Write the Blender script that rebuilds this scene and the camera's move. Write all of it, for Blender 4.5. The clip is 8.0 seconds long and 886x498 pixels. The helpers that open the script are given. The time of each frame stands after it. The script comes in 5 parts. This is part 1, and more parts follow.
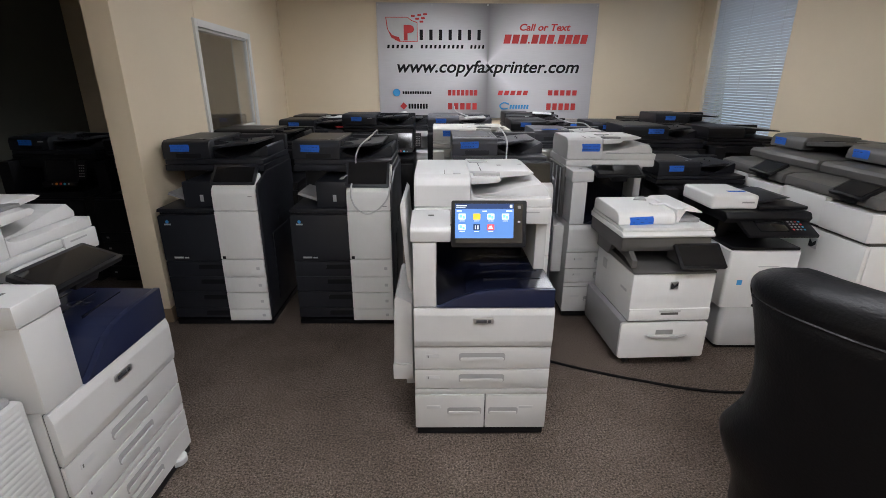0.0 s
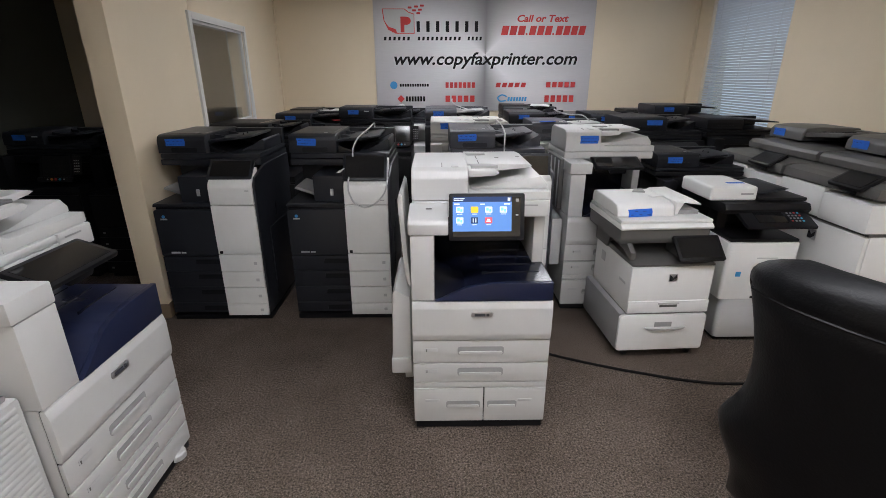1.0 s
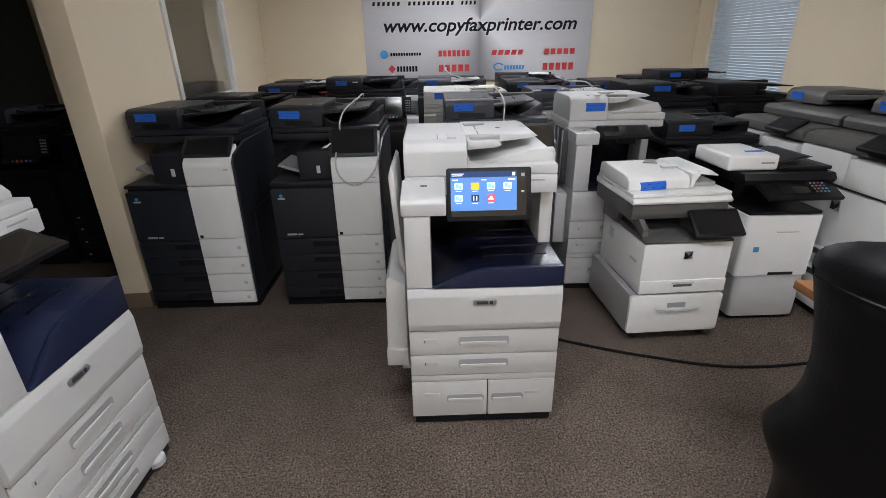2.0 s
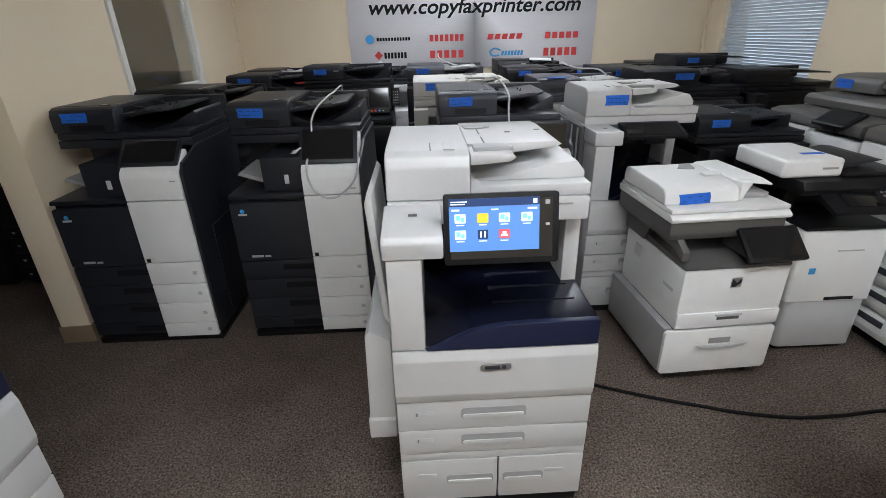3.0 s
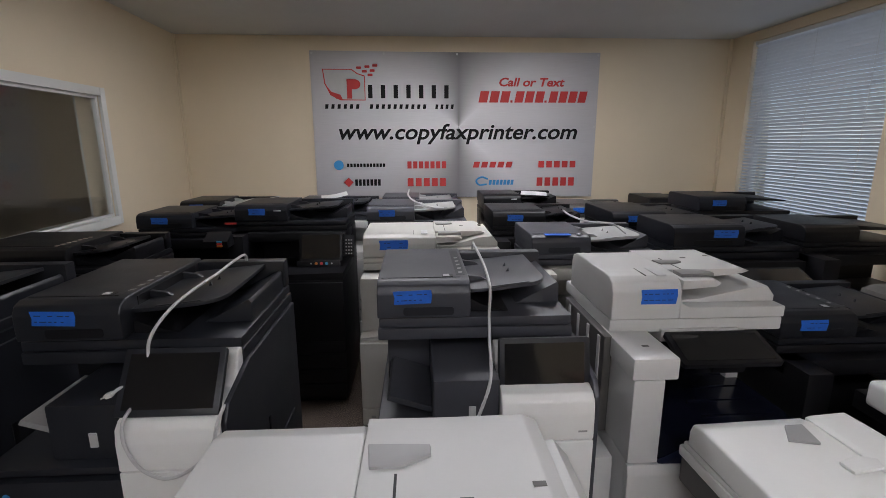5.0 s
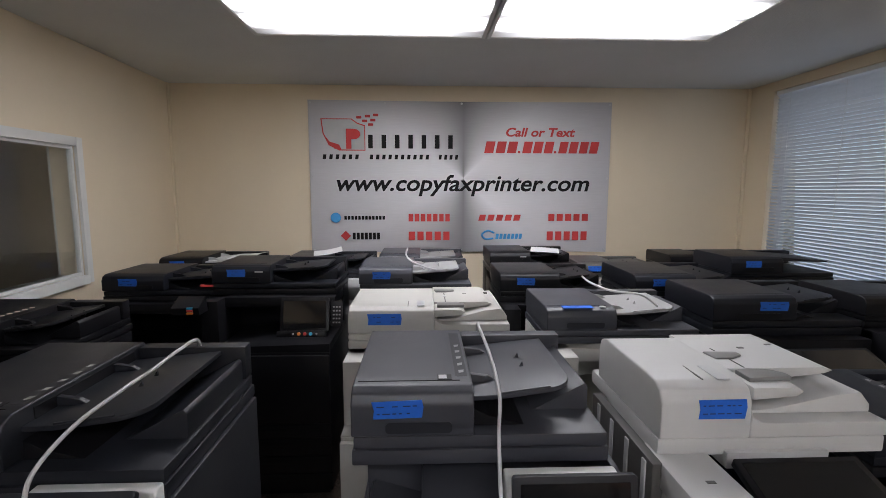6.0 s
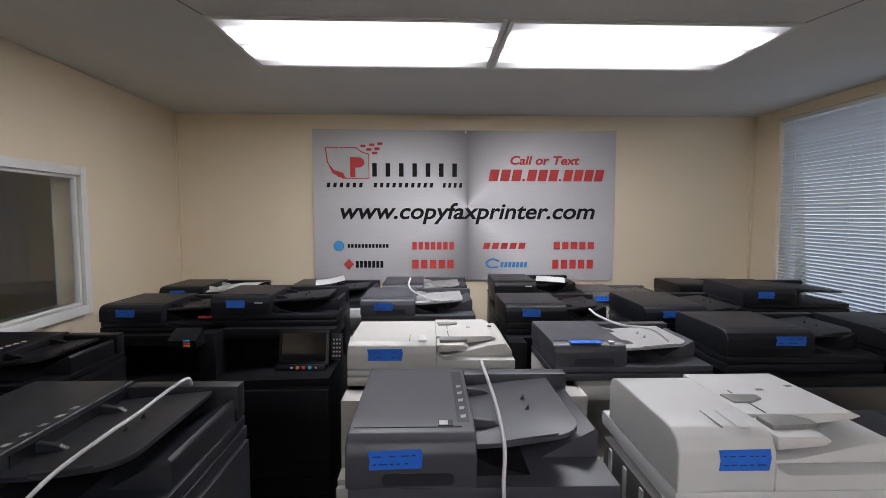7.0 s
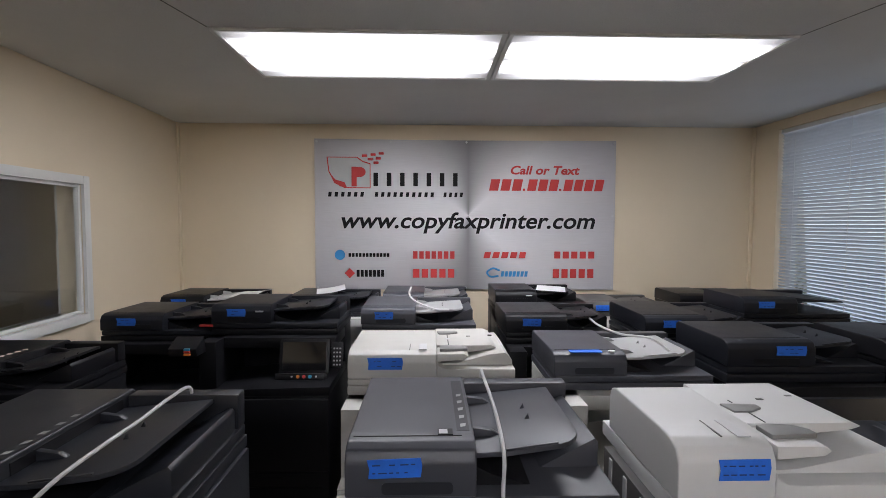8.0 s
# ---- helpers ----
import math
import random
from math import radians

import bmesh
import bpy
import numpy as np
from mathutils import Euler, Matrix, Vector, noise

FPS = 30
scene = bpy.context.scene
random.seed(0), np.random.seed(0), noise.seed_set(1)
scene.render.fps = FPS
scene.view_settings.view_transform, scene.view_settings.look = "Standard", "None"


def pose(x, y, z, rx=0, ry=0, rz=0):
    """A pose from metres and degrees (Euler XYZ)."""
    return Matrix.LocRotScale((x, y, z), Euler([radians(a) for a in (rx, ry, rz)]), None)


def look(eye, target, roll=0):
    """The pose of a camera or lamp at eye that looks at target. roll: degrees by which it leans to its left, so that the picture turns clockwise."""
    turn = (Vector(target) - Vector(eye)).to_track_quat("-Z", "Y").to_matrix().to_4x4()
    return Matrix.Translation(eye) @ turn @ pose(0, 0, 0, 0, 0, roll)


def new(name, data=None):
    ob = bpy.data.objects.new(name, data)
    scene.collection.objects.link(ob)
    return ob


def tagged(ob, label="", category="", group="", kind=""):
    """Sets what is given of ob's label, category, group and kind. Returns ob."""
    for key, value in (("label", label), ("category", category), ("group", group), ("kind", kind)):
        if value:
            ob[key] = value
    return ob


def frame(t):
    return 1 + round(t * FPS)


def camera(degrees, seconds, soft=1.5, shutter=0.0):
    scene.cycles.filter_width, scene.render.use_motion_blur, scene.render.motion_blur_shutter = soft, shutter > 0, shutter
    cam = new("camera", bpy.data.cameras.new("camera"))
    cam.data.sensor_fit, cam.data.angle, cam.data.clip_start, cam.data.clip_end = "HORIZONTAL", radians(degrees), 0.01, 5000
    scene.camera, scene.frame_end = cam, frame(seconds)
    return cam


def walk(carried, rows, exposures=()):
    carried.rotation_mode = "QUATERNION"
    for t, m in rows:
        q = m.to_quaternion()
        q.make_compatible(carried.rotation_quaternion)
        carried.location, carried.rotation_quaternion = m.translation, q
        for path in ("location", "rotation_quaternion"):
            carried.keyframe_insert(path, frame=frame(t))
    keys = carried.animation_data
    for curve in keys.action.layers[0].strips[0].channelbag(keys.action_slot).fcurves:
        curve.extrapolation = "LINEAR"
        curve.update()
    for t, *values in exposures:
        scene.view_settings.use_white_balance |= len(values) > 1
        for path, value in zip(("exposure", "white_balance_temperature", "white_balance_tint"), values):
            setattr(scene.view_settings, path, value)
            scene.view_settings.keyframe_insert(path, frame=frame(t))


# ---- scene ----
cam = camera(86.1, 8.0, soft=0.65)
PATH = [
    (0, (0.102, 0.205, 1.533), (0.123, 2.093, 0.873), 0.2),
    (0.5, (0.103, 0.207, 1.534), (0.127, 2.094, 0.871), 0.1),
    (1, (0.106, 0.215, 1.53), (0.132, 2.093, 0.844), -0.1),
    (1.5, (0.12, 0.275, 1.502), (0.143, 2.136, 0.769), -0.7),
    (2.8, (0.07, 0.771, 1.472), (0.136, 2.591, 0.644), -1.4),
    (3, (0.11, 0.884, 1.469), (0.177, 2.702, 0.64), -1.4),
    (3.5, (0.182, 1.105, 1.505), (0.252, 2.944, 0.722), -1.0),
    (4, (0.211, 1.387, 1.54), (0.303, 3.262, 0.85), -0.9),
    (4.5, (0.245, 1.675, 1.595), (0.35, 3.591, 1.03), -0.7),
    (5, (0.329, 1.922, 1.625), (0.431, 3.871, 1.189), -0.1),
    (5.2, (0.35, 2.013, 1.642), (0.452, 3.971, 1.251), 0.1),
    (6.3, (0.377, 2.31, 1.678), (0.446, 4.298, 1.466), 0.1),
    (6.5, (0.382, 2.32, 1.683), (0.446, 4.31, 1.491), 0.1),
    (7, (0.384, 2.322, 1.696), (0.441, 4.316, 1.553), 0.1),
    (7.5, (0.384, 2.315, 1.7), (0.44, 4.311, 1.583), 0.1),
    (8, (0.386, 2.312, 1.696), (0.439, 4.308, 1.592), 0.2),
]
walk(cam, [(t, look(eye, target, roll)) for t, eye, target, roll in PATH],
     exposures=[(0.0, 0.06, 6400, 8), (1.5, 0.05, 6400, 8), (2.8, 0.10, 6200, 5), (3.5, 0.16, 6200, 5), (4.0, 0.02, 6300, 7), (4.5, -0.18, 6400, 8), (5.2, -0.25, 6500, 10), (6.5, -0.01, 6420, 10), (8.0, 0.04, 6400, 10)])

# ---- light ----
world = bpy.data.worlds.new("world")
scene.world = world
world.use_nodes = True
sky = world.node_tree.nodes.new("ShaderNodeTexSky")
sky.sky_type, sky.sun_disc = "NISHITA", False
sky.sun_elevation, sky.sun_rotation = radians(35), radians(200)
world.node_tree.nodes["Background"].inputs[1].default_value = 0.08
world.node_tree.links.new(sky.outputs[0], world.node_tree.nodes["Background"].inputs[0])

TUBE = 28.0      # strength of the ceiling diffusers
DAY = 5.0       # daylight in the window's opening
day = bpy.data.lights.new("window_daylight", "AREA")
day.shape, day.size, day.size_y, day.energy, day.color = "RECTANGLE", 1.36, 1.54, DAY, (0.62, 0.74, 1.0)
day_ob = new("window_daylight", day)
day_ob.matrix_world = look((3.60, 5.63, 1.73), (2.0, 5.63, 1.6))

# ---- materials ----


def nodes_of(name):
    m = bpy.data.materials.new(name)
    m.use_nodes = True
    t = m.node_tree
    return m, t, t.nodes["Principled BSDF"]


def add(t, kind, **props):
    n = t.nodes.new(kind)
    for k, v in props.items():
        n.inputs[k].default_value = v
    return n


def surface(name, colour, rough=0.45, vary=0.08, scale=6.0, grain=900.0, bump=0.05, metal=0.0, spec=0.5, dirt=0.0, depth=0.0006):
    """A moulded or painted surface: slow tone changes, a fine grain in relief, some wear in the gloss."""
    m, t, p = nodes_of(name)
    co = t.nodes.new("ShaderNodeTexCoord")
    big = add(t, "ShaderNodeTexNoise", Scale=scale, Detail=5.0, Roughness=0.6)
    fine = add(t, "ShaderNodeTexNoise", Scale=grain, Detail=2.0)
    t.links.new(co.outputs["Object"], big.inputs["Vector"])
    t.links.new(co.outputs["Object"], fine.inputs["Vector"])
    ramp = t.nodes.new("ShaderNodeValToRGB")
    lo = [c * (1 - vary - dirt) for c in colour]
    hi = [min(1, c * (1 + vary)) for c in colour]
    ramp.color_ramp.elements[0].position, ramp.color_ramp.elements[1].position = 0.3, 0.7
    ramp.color_ramp.elements[0].color, ramp.color_ramp.elements[1].color = (*lo, 1), (*hi, 1)
    t.links.new(big.outputs["Fac"], ramp.inputs[0])
    t.links.new(ramp.outputs[0], p.inputs["Base Color"])
    mr = add(t, "ShaderNodeMapRange")
    mr.inputs["To Min"].default_value, mr.inputs["To Max"].default_value = max(0, rough - 0.08), min(1, rough + 0.1)
    t.links.new(big.outputs["Fac"], mr.inputs["Value"])
    t.links.new(mr.outputs[0], p.inputs["Roughness"])
    b = add(t, "ShaderNodeBump", Strength=bump, Distance=depth)
    t.links.new(fine.outputs["Fac"], b.inputs["Height"])
    t.links.new(b.outputs[0], p.inputs["Normal"])
    p.inputs["Metallic"].default_value = metal
    p.inputs["Specular IOR Level"].default_value = spec
    return m


def carpet_material():
    m, t, p = nodes_of("loop_carpet")
    co = t.nodes.new("ShaderNodeTexCoord")
    cell = add(t, "ShaderNodeTexVoronoi", Scale=190.0)
    cell.feature = "F1"
    patch = add(t, "ShaderNodeTexNoise", Scale=1.6, Detail=6.0, Roughness=0.65)
    fleck = add(t, "ShaderNodeTexNoise", Scale=118.0, Detail=2.5)
    for n in (cell, patch, fleck):
        t.links.new(co.outputs["Object"], n.inputs["Vector"])
    r1 = t.nodes.new("ShaderNodeValToRGB")
    e = r1.color_ramp.elements
    e[0].color, e[1].color = (0.042, 0.034, 0.029, 1), (0.365, 0.294, 0.248, 1)
    e[0].position, e[1].position = 0.25, 0.75
    t.links.new(fleck.outputs["Fac"], r1.inputs[0])
    mix = t.nodes.new("ShaderNodeMix")
    mix.data_type, mix.blend_type = "RGBA", "MULTIPLY"
    mix.inputs[0].default_value = 0.75
    r2 = t.nodes.new("ShaderNodeValToRGB")
    r2.color_ramp.elements[0].color, r2.color_ramp.elements[1].color = (0.6, 0.58, 0.56, 1), (1, 1, 1, 1)
    r2.color_ramp.elements[0].position, r2.color_ramp.elements[1].position = 0.35, 0.6
    t.links.new(patch.outputs["Fac"], r2.inputs[0])
    t.links.new(r1.outputs[0], mix.inputs[6])
    t.links.new(r2.outputs[0], mix.inputs[7])
    mix2 = t.nodes.new("ShaderNodeMix")
    mix2.data_type, mix2.blend_type = "RGBA", "MULTIPLY"
    mix2.inputs[0].default_value = 0.8
    r3 = t.nodes.new("ShaderNodeValToRGB")
    r3.color_ramp.elements[0].color, r3.color_ramp.elements[1].color = (1, 1, 1, 1), (0.35, 0.33, 0.31, 1)
    r3.color_ramp.elements[1].position = 0.75
    t.links.new(cell.outputs["Distance"], r3.inputs[0])
    t.links.new(mix.outputs[2], mix2.inputs[6])
    t.links.new(r3.outputs[0], mix2.inputs[7])
    t.links.new(mix2.outputs[2], p.inputs["Base Color"])
    p.inputs["Roughness"].default_value = 0.95
    p.inputs["Specular IOR Level"].default_value = 0.15
    b = add(t, "ShaderNodeBump", Strength=0.9, Distance=0.004)
    b.invert = True
    t.links.new(cell.outputs["Distance"], b.inputs["Height"])
    t.links.new(b.outputs[0], p.inputs["Normal"])
    return m


def glow(name, colour, strength):
    m, t, p = nodes_of(name)
    p.inputs["Base Color"].default_value = (*[0.3 * c for c in colour], 1)
    p.inputs["Emission Color"].default_value = (*colour, 1)
    p.inputs["Emission Strength"].default_value = strength
    p.inputs["Roughness"].default_value = 0.2
    return m


def diffuser_material():
    """Prismatic lens with two tubes behind it: brighter along two lines."""
    m, t, p = nodes_of("lamp_diffuser")
    co = t.nodes.new("ShaderNodeTexCoord")
    sep = t.nodes.new("ShaderNodeSeparateXYZ")
    t.links.new(co.outputs["Generated"], sep.inputs[0])
    ramp = t.nodes.new("ShaderNodeValToRGB")
    el = ramp.color_ramp.elements
    el[0].position, el[0].color = 0.0, (0.036, 0.036, 0.036, 1)
    el[1].position, el[1].color = 1.0, (0.036, 0.036, 0.036, 1)
    for pos, v in ((0.12, 0.045), (0.21, 0.3), (0.29, 1.0), (0.37, 1.0), (0.45, 0.3), (0.5, 0.07), (0.55, 0.3), (0.63, 1.0), (0.71, 1.0), (0.79, 0.3), (0.88, 0.045)):
        k = el.new(pos)
        k.color = (v, v, v, 1)
    t.links.new(sep.outputs[1], ramp.inputs[0])
    ramp2 = t.nodes.new("ShaderNodeValToRGB")
    el = ramp2.color_ramp.elements
    el[0].position, el[0].color = 0.0, (0.12, 0.12, 0.12, 1)
    el[1].position, el[1].color = 1.0, (0.12, 0.12, 0.12, 1)
    for pos in (0.14, 0.86):
        el.new(pos).color = (1, 1, 1, 1)
    t.links.new(sep.outputs[0], ramp2.inputs[0])
    mul = t.nodes.new("ShaderNodeMath")
    mul.operation = "MULTIPLY"
    t.links.new(ramp.outputs[0], mul.inputs[0])
    t.links.new(ramp2.outputs[0], mul.inputs[1])
    mul2 = t.nodes.new("ShaderNodeMath")
    mul2.operation = "MULTIPLY"
    mul2.inputs[1].default_value = TUBE
    t.links.new(mul.outputs[0], mul2.inputs[0])
    t.links.new(mul2.outputs[0], p.inputs["Emission Strength"])
    p.inputs["Emission Color"].default_value = (0.98, 0.972, 1.025, 1)
    p.inputs["Base Color"].default_value = (0.8, 0.8, 0.8, 1)
    pr = add(t, "ShaderNodeTexVoronoi", Scale=160.0)
    t.links.new(co.outputs["Object"], pr.inputs["Vector"])
    b = add(t, "ShaderNodeBump", Strength=0.4, Distance=0.002)
    t.links.new(pr.outputs["Distance"], b.inputs["Height"])
    t.links.new(b.outputs[0], p.inputs["Normal"])
    return m


def banner_material():
    """Printed vinyl: a brushed-metal look; conical sheen round the middle and darker edges are put in the colour."""
    m, t, p = nodes_of("banner_vinyl")
    co = t.nodes.new("ShaderNodeTexCoord")
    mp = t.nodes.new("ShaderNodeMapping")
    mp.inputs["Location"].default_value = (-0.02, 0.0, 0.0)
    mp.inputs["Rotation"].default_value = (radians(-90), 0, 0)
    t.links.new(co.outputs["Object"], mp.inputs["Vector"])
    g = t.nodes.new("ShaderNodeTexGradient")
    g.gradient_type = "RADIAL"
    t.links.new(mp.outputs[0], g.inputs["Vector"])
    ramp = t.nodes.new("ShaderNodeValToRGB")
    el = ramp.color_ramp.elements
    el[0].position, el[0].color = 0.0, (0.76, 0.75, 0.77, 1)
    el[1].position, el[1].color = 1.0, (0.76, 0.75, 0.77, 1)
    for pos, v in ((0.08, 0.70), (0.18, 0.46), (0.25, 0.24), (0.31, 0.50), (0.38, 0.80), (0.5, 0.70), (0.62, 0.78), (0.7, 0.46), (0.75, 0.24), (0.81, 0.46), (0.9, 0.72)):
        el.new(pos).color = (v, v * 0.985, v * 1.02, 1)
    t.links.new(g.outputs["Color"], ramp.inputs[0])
    st = t.nodes.new("ShaderNodeMapping")
    st.inputs["Scale"].default_value = (4.0, 4.0, 260.0)
    t.links.new(co.outputs["Object"], st.inputs["Vector"])
    n = add(t, "ShaderNodeTexNoise", Scale=1.5, Detail=4.0)
    t.links.new(st.outputs[0], n.inputs["Vector"])
    r2 = t.nodes.new("ShaderNodeValToRGB")
    r2.color_ramp.elements[0].color, r2.color_ramp.elements[1].color = (0.86, 0.86, 0.86, 1), (1.1, 1.1, 1.1, 1)
    t.links.new(n.outputs["Fac"], r2.inputs[0])
    mix = t.nodes.new("ShaderNodeMix")
    mix.data_type, mix.blend_type = "RGBA", "MULTIPLY"
    mix.inputs[0].default_value = 1.0
    t.links.new(ramp.outputs[0], mix.inputs[6])
    t.links.new(r2.outputs[0], mix.inputs[7])
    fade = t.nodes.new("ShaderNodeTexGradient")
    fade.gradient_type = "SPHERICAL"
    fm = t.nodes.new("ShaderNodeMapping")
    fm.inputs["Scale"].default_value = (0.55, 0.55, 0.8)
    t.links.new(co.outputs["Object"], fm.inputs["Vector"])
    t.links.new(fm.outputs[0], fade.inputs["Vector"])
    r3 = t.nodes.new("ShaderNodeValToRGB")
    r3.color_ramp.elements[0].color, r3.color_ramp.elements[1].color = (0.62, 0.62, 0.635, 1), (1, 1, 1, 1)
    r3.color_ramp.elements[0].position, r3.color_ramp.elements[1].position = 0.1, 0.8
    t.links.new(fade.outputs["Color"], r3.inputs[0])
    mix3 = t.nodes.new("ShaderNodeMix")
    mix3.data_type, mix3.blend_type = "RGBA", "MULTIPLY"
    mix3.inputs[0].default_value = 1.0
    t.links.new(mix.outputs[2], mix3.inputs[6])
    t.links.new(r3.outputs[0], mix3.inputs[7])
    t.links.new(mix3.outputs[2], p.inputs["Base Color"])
    p.inputs["Roughness"].default_value = 0.42
    wav = add(t, "ShaderNodeTexNoise", Scale=2.2, Detail=2.0)
    t.links.new(co.outputs["Object"], wav.inputs["Vector"])
    b = add(t, "ShaderNodeBump", Strength=0.35, Distance=0.02)
    t.links.new(wav.outputs["Fac"], b.inputs["Height"])
    t.links.new(b.outputs[0], p.inputs["Normal"])
    return m


def blind_material():
    m, t, p = nodes_of("blind_slat")
    out = t.nodes["Material Output"]
    p.inputs["Base Color"].default_value = (0.78, 0.78, 0.77, 1)
    p.inputs["Roughness"].default_value = 0.4
    tr = add(t, "ShaderNodeBsdfTranslucent", Color=(0.75, 0.78, 0.82, 1))
    mx = t.nodes.new("ShaderNodeMixShader")
    mx.inputs[0].default_value = 0.35
    t.links.new(p.outputs[0], mx.inputs[1])
    t.links.new(tr.outputs[0], mx.inputs[2])
    t.links.new(mx.outputs[0], out.inputs[0])
    return m


def glass_material():
    m, t, p = nodes_of("window_glass")
    p.inputs["Base Color"].default_value = (0.95, 0.97, 0.96, 1)
    p.inputs["Roughness"].default_value = 0.02
    p.inputs["Transmission Weight"].default_value = 1.0
    p.inputs["IOR"].default_value = 1.45
    return m


WHITE = surface("white_plastic", (0.51, 0.51, 0.505), 0.40, 0.03, 5, bump=0.12)
BRIGHTWHITE = surface("bright_white_plastic", (0.715, 0.715, 0.705), 0.37, 0.03, 5, bump=0.12)
# dark colour stands in for the missing light in the side room
SIDESHADE = surface("side_room_shade", (0.085, 0.088, 0.072), 0.75, 0.06, 3, bump=0.1)
WARMWHITE = surface("warm_white_plastic", (0.45, 0.44, 0.41), 0.45, 0.04, 5, bump=0.12, dirt=0.04)
PAPER = surface("white_paper", (0.74, 0.74, 0.73), 0.7, 0.02)
BLACK = surface("charcoal_plastic", (0.016, 0.0175, 0.0225), 0.38, 0.12, 7, bump=0.2, spec=0.35)
INKBLACK = surface("ink_black_plastic", (0.0095, 0.0105, 0.0145), 0.42, 0.12, 7, bump=0.2, spec=0.28)
GRAPHITE = surface("graphite_plastic", (0.046, 0.048, 0.058), 0.38, 0.10, 6, bump=0.2, spec=0.4)
DEEP = surface("black_plastic", (0.0075, 0.0075, 0.0092), 0.38, 0.15, 7, bump=0.2, spec=0.25)
# copy of the navy, darkened to carry the shade inside output bays
NAVYSHADED = surface("shaded_navy_plastic", (0.0035, 0.0045, 0.012), 0.20, 0.10, 6, bump=0.1)
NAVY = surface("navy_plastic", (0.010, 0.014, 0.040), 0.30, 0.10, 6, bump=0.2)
GREY = surface("grey_plastic", (0.088, 0.085, 0.081), 0.45, 0.07, 6, bump=0.15)
GUIDE = surface("guide_grey_plastic", (0.17, 0.17, 0.165), 0.4, 0.05, 6, bump=0.12)
MIDGREY = surface("mid_grey_plastic", (0.30, 0.30, 0.30), 0.42, 0.05, 6, bump=0.12)
LIGHTGREY = surface("light_grey_plastic", (0.47, 0.475, 0.48), 0.42, 0.04, 6, bump=0.12)
CASTER = surface("caster_rubber", (0.015, 0.015, 0.015), 0.6)
SCREEN = surface("dark_screen_glass", (0.010, 0.010, 0.011), 0.06, 0.05, bump=0.0, spec=0.6)
CHROME = surface("brushed_chrome", (0.55, 0.55, 0.56), 0.28, 0.05, metal=0.9)
TAPE = surface("blue_masking_tape", (0.010, 0.115, 0.55), 0.65, 0.10, 40, 300, 0.4)
INK = surface("dark_blue_ink", (0.004, 0.02, 0.11), 0.6)
CABLE = surface("grey_cable", (0.52, 0.52, 0.53), 0.5, 0.04)
BLACKCORD = surface("black_cord", (0.006, 0.0055, 0.0055), 0.7, spec=0.15)
WALLPAINT = surface("beige_wall_paint", (0.74, 0.635, 0.475), 0.62, 0.025, 1.3, 260.0, 0.25, depth=0.0015)
CEILPAINT = surface("white_ceiling_texture", (0.60, 0.60, 0.585), 0.85, 0.03, 2.0, 130.0, 0.6, depth=0.004)
TRIM = surface("white_trim_paint", (0.68, 0.68, 0.66), 0.4, 0.03, 4)
BASE = surface("tan_baseboard_vinyl", (0.20, 0.145, 0.095), 0.5, 0.06, 4)
LEATHER = surface("black_leather", (0.0035, 0.0036, 0.0045), 0.40, 0.15, 9, 160.0, 0.5, depth=0.0012, spec=0.22)
WOOD = surface("brown_wood", (0.24, 0.11, 0.045), 0.4, 0.2, 14)
RED = surface("print_red", (0.60, 0.065, 0.065), 0.5, 0.03, spec=0.2)
PRINTBLACK = surface("print_black", (0.008, 0.008, 0.009), 0.5, 0.03, spec=0.15)
PRINTBLUE = surface("print_blue", (0.05, 0.30, 0.65), 0.45, 0.03)
ORANGE = surface("orange_key", (0.75, 0.22, 0.03), 0.4)
CYAN = surface("cyan_key", (0.04, 0.38, 0.6), 0.4)
YELLOW = surface("yellow_label", (0.75, 0.6, 0.04), 0.5)
PINKDOT = surface("pale_key_print", (0.62, 0.5, 0.45), 0.5)
CARPET = carpet_material()
DIFFUSER = diffuser_material()
BANNER = banner_material()
SLAT = blind_material()
GLASS = glass_material()
LCD = glow("lcd_blue", (0.11, 0.26, 0.64), 1.05)
LCDBAR = glow("lcd_dark_bar", (0.02, 0.05, 0.16), 0.9)
ICONWHITE = glow("lcd_white", (0.80, 0.90, 1.0), 1.0)
ICONYELLOW = glow("lcd_yellow", (1.0, 0.62, 0.05), 1.0)
ICONCYAN = glow("lcd_cyan", (0.25, 0.75, 0.95), 0.95)
ICONRED = glow("lcd_red", (0.8, 0.12, 0.16), 0.95)

# ---- shapes ----


def box(x0, x1, y0, y1, z0, z1, b=0.005, seg=2):
    bm = bmesh.new()
    bmesh.ops.create_cube(bm, size=1.0, matrix=Matrix.Translation(((x0 + x1) / 2, (y0 + y1) / 2, (z0 + z1) / 2)) @ Matrix.Diagonal((x1 - x0, y1 - y0, z1 - z0, 1)))
    b = min(b, 0.45 * min(x1 - x0, y1 - y0, z1 - z0))
    if b > 0.0004:
        bmesh.ops.bevel(bm, geom=bm.edges[:], offset=b, segments=seg, profile=0.6, affect="EDGES")
    return bm


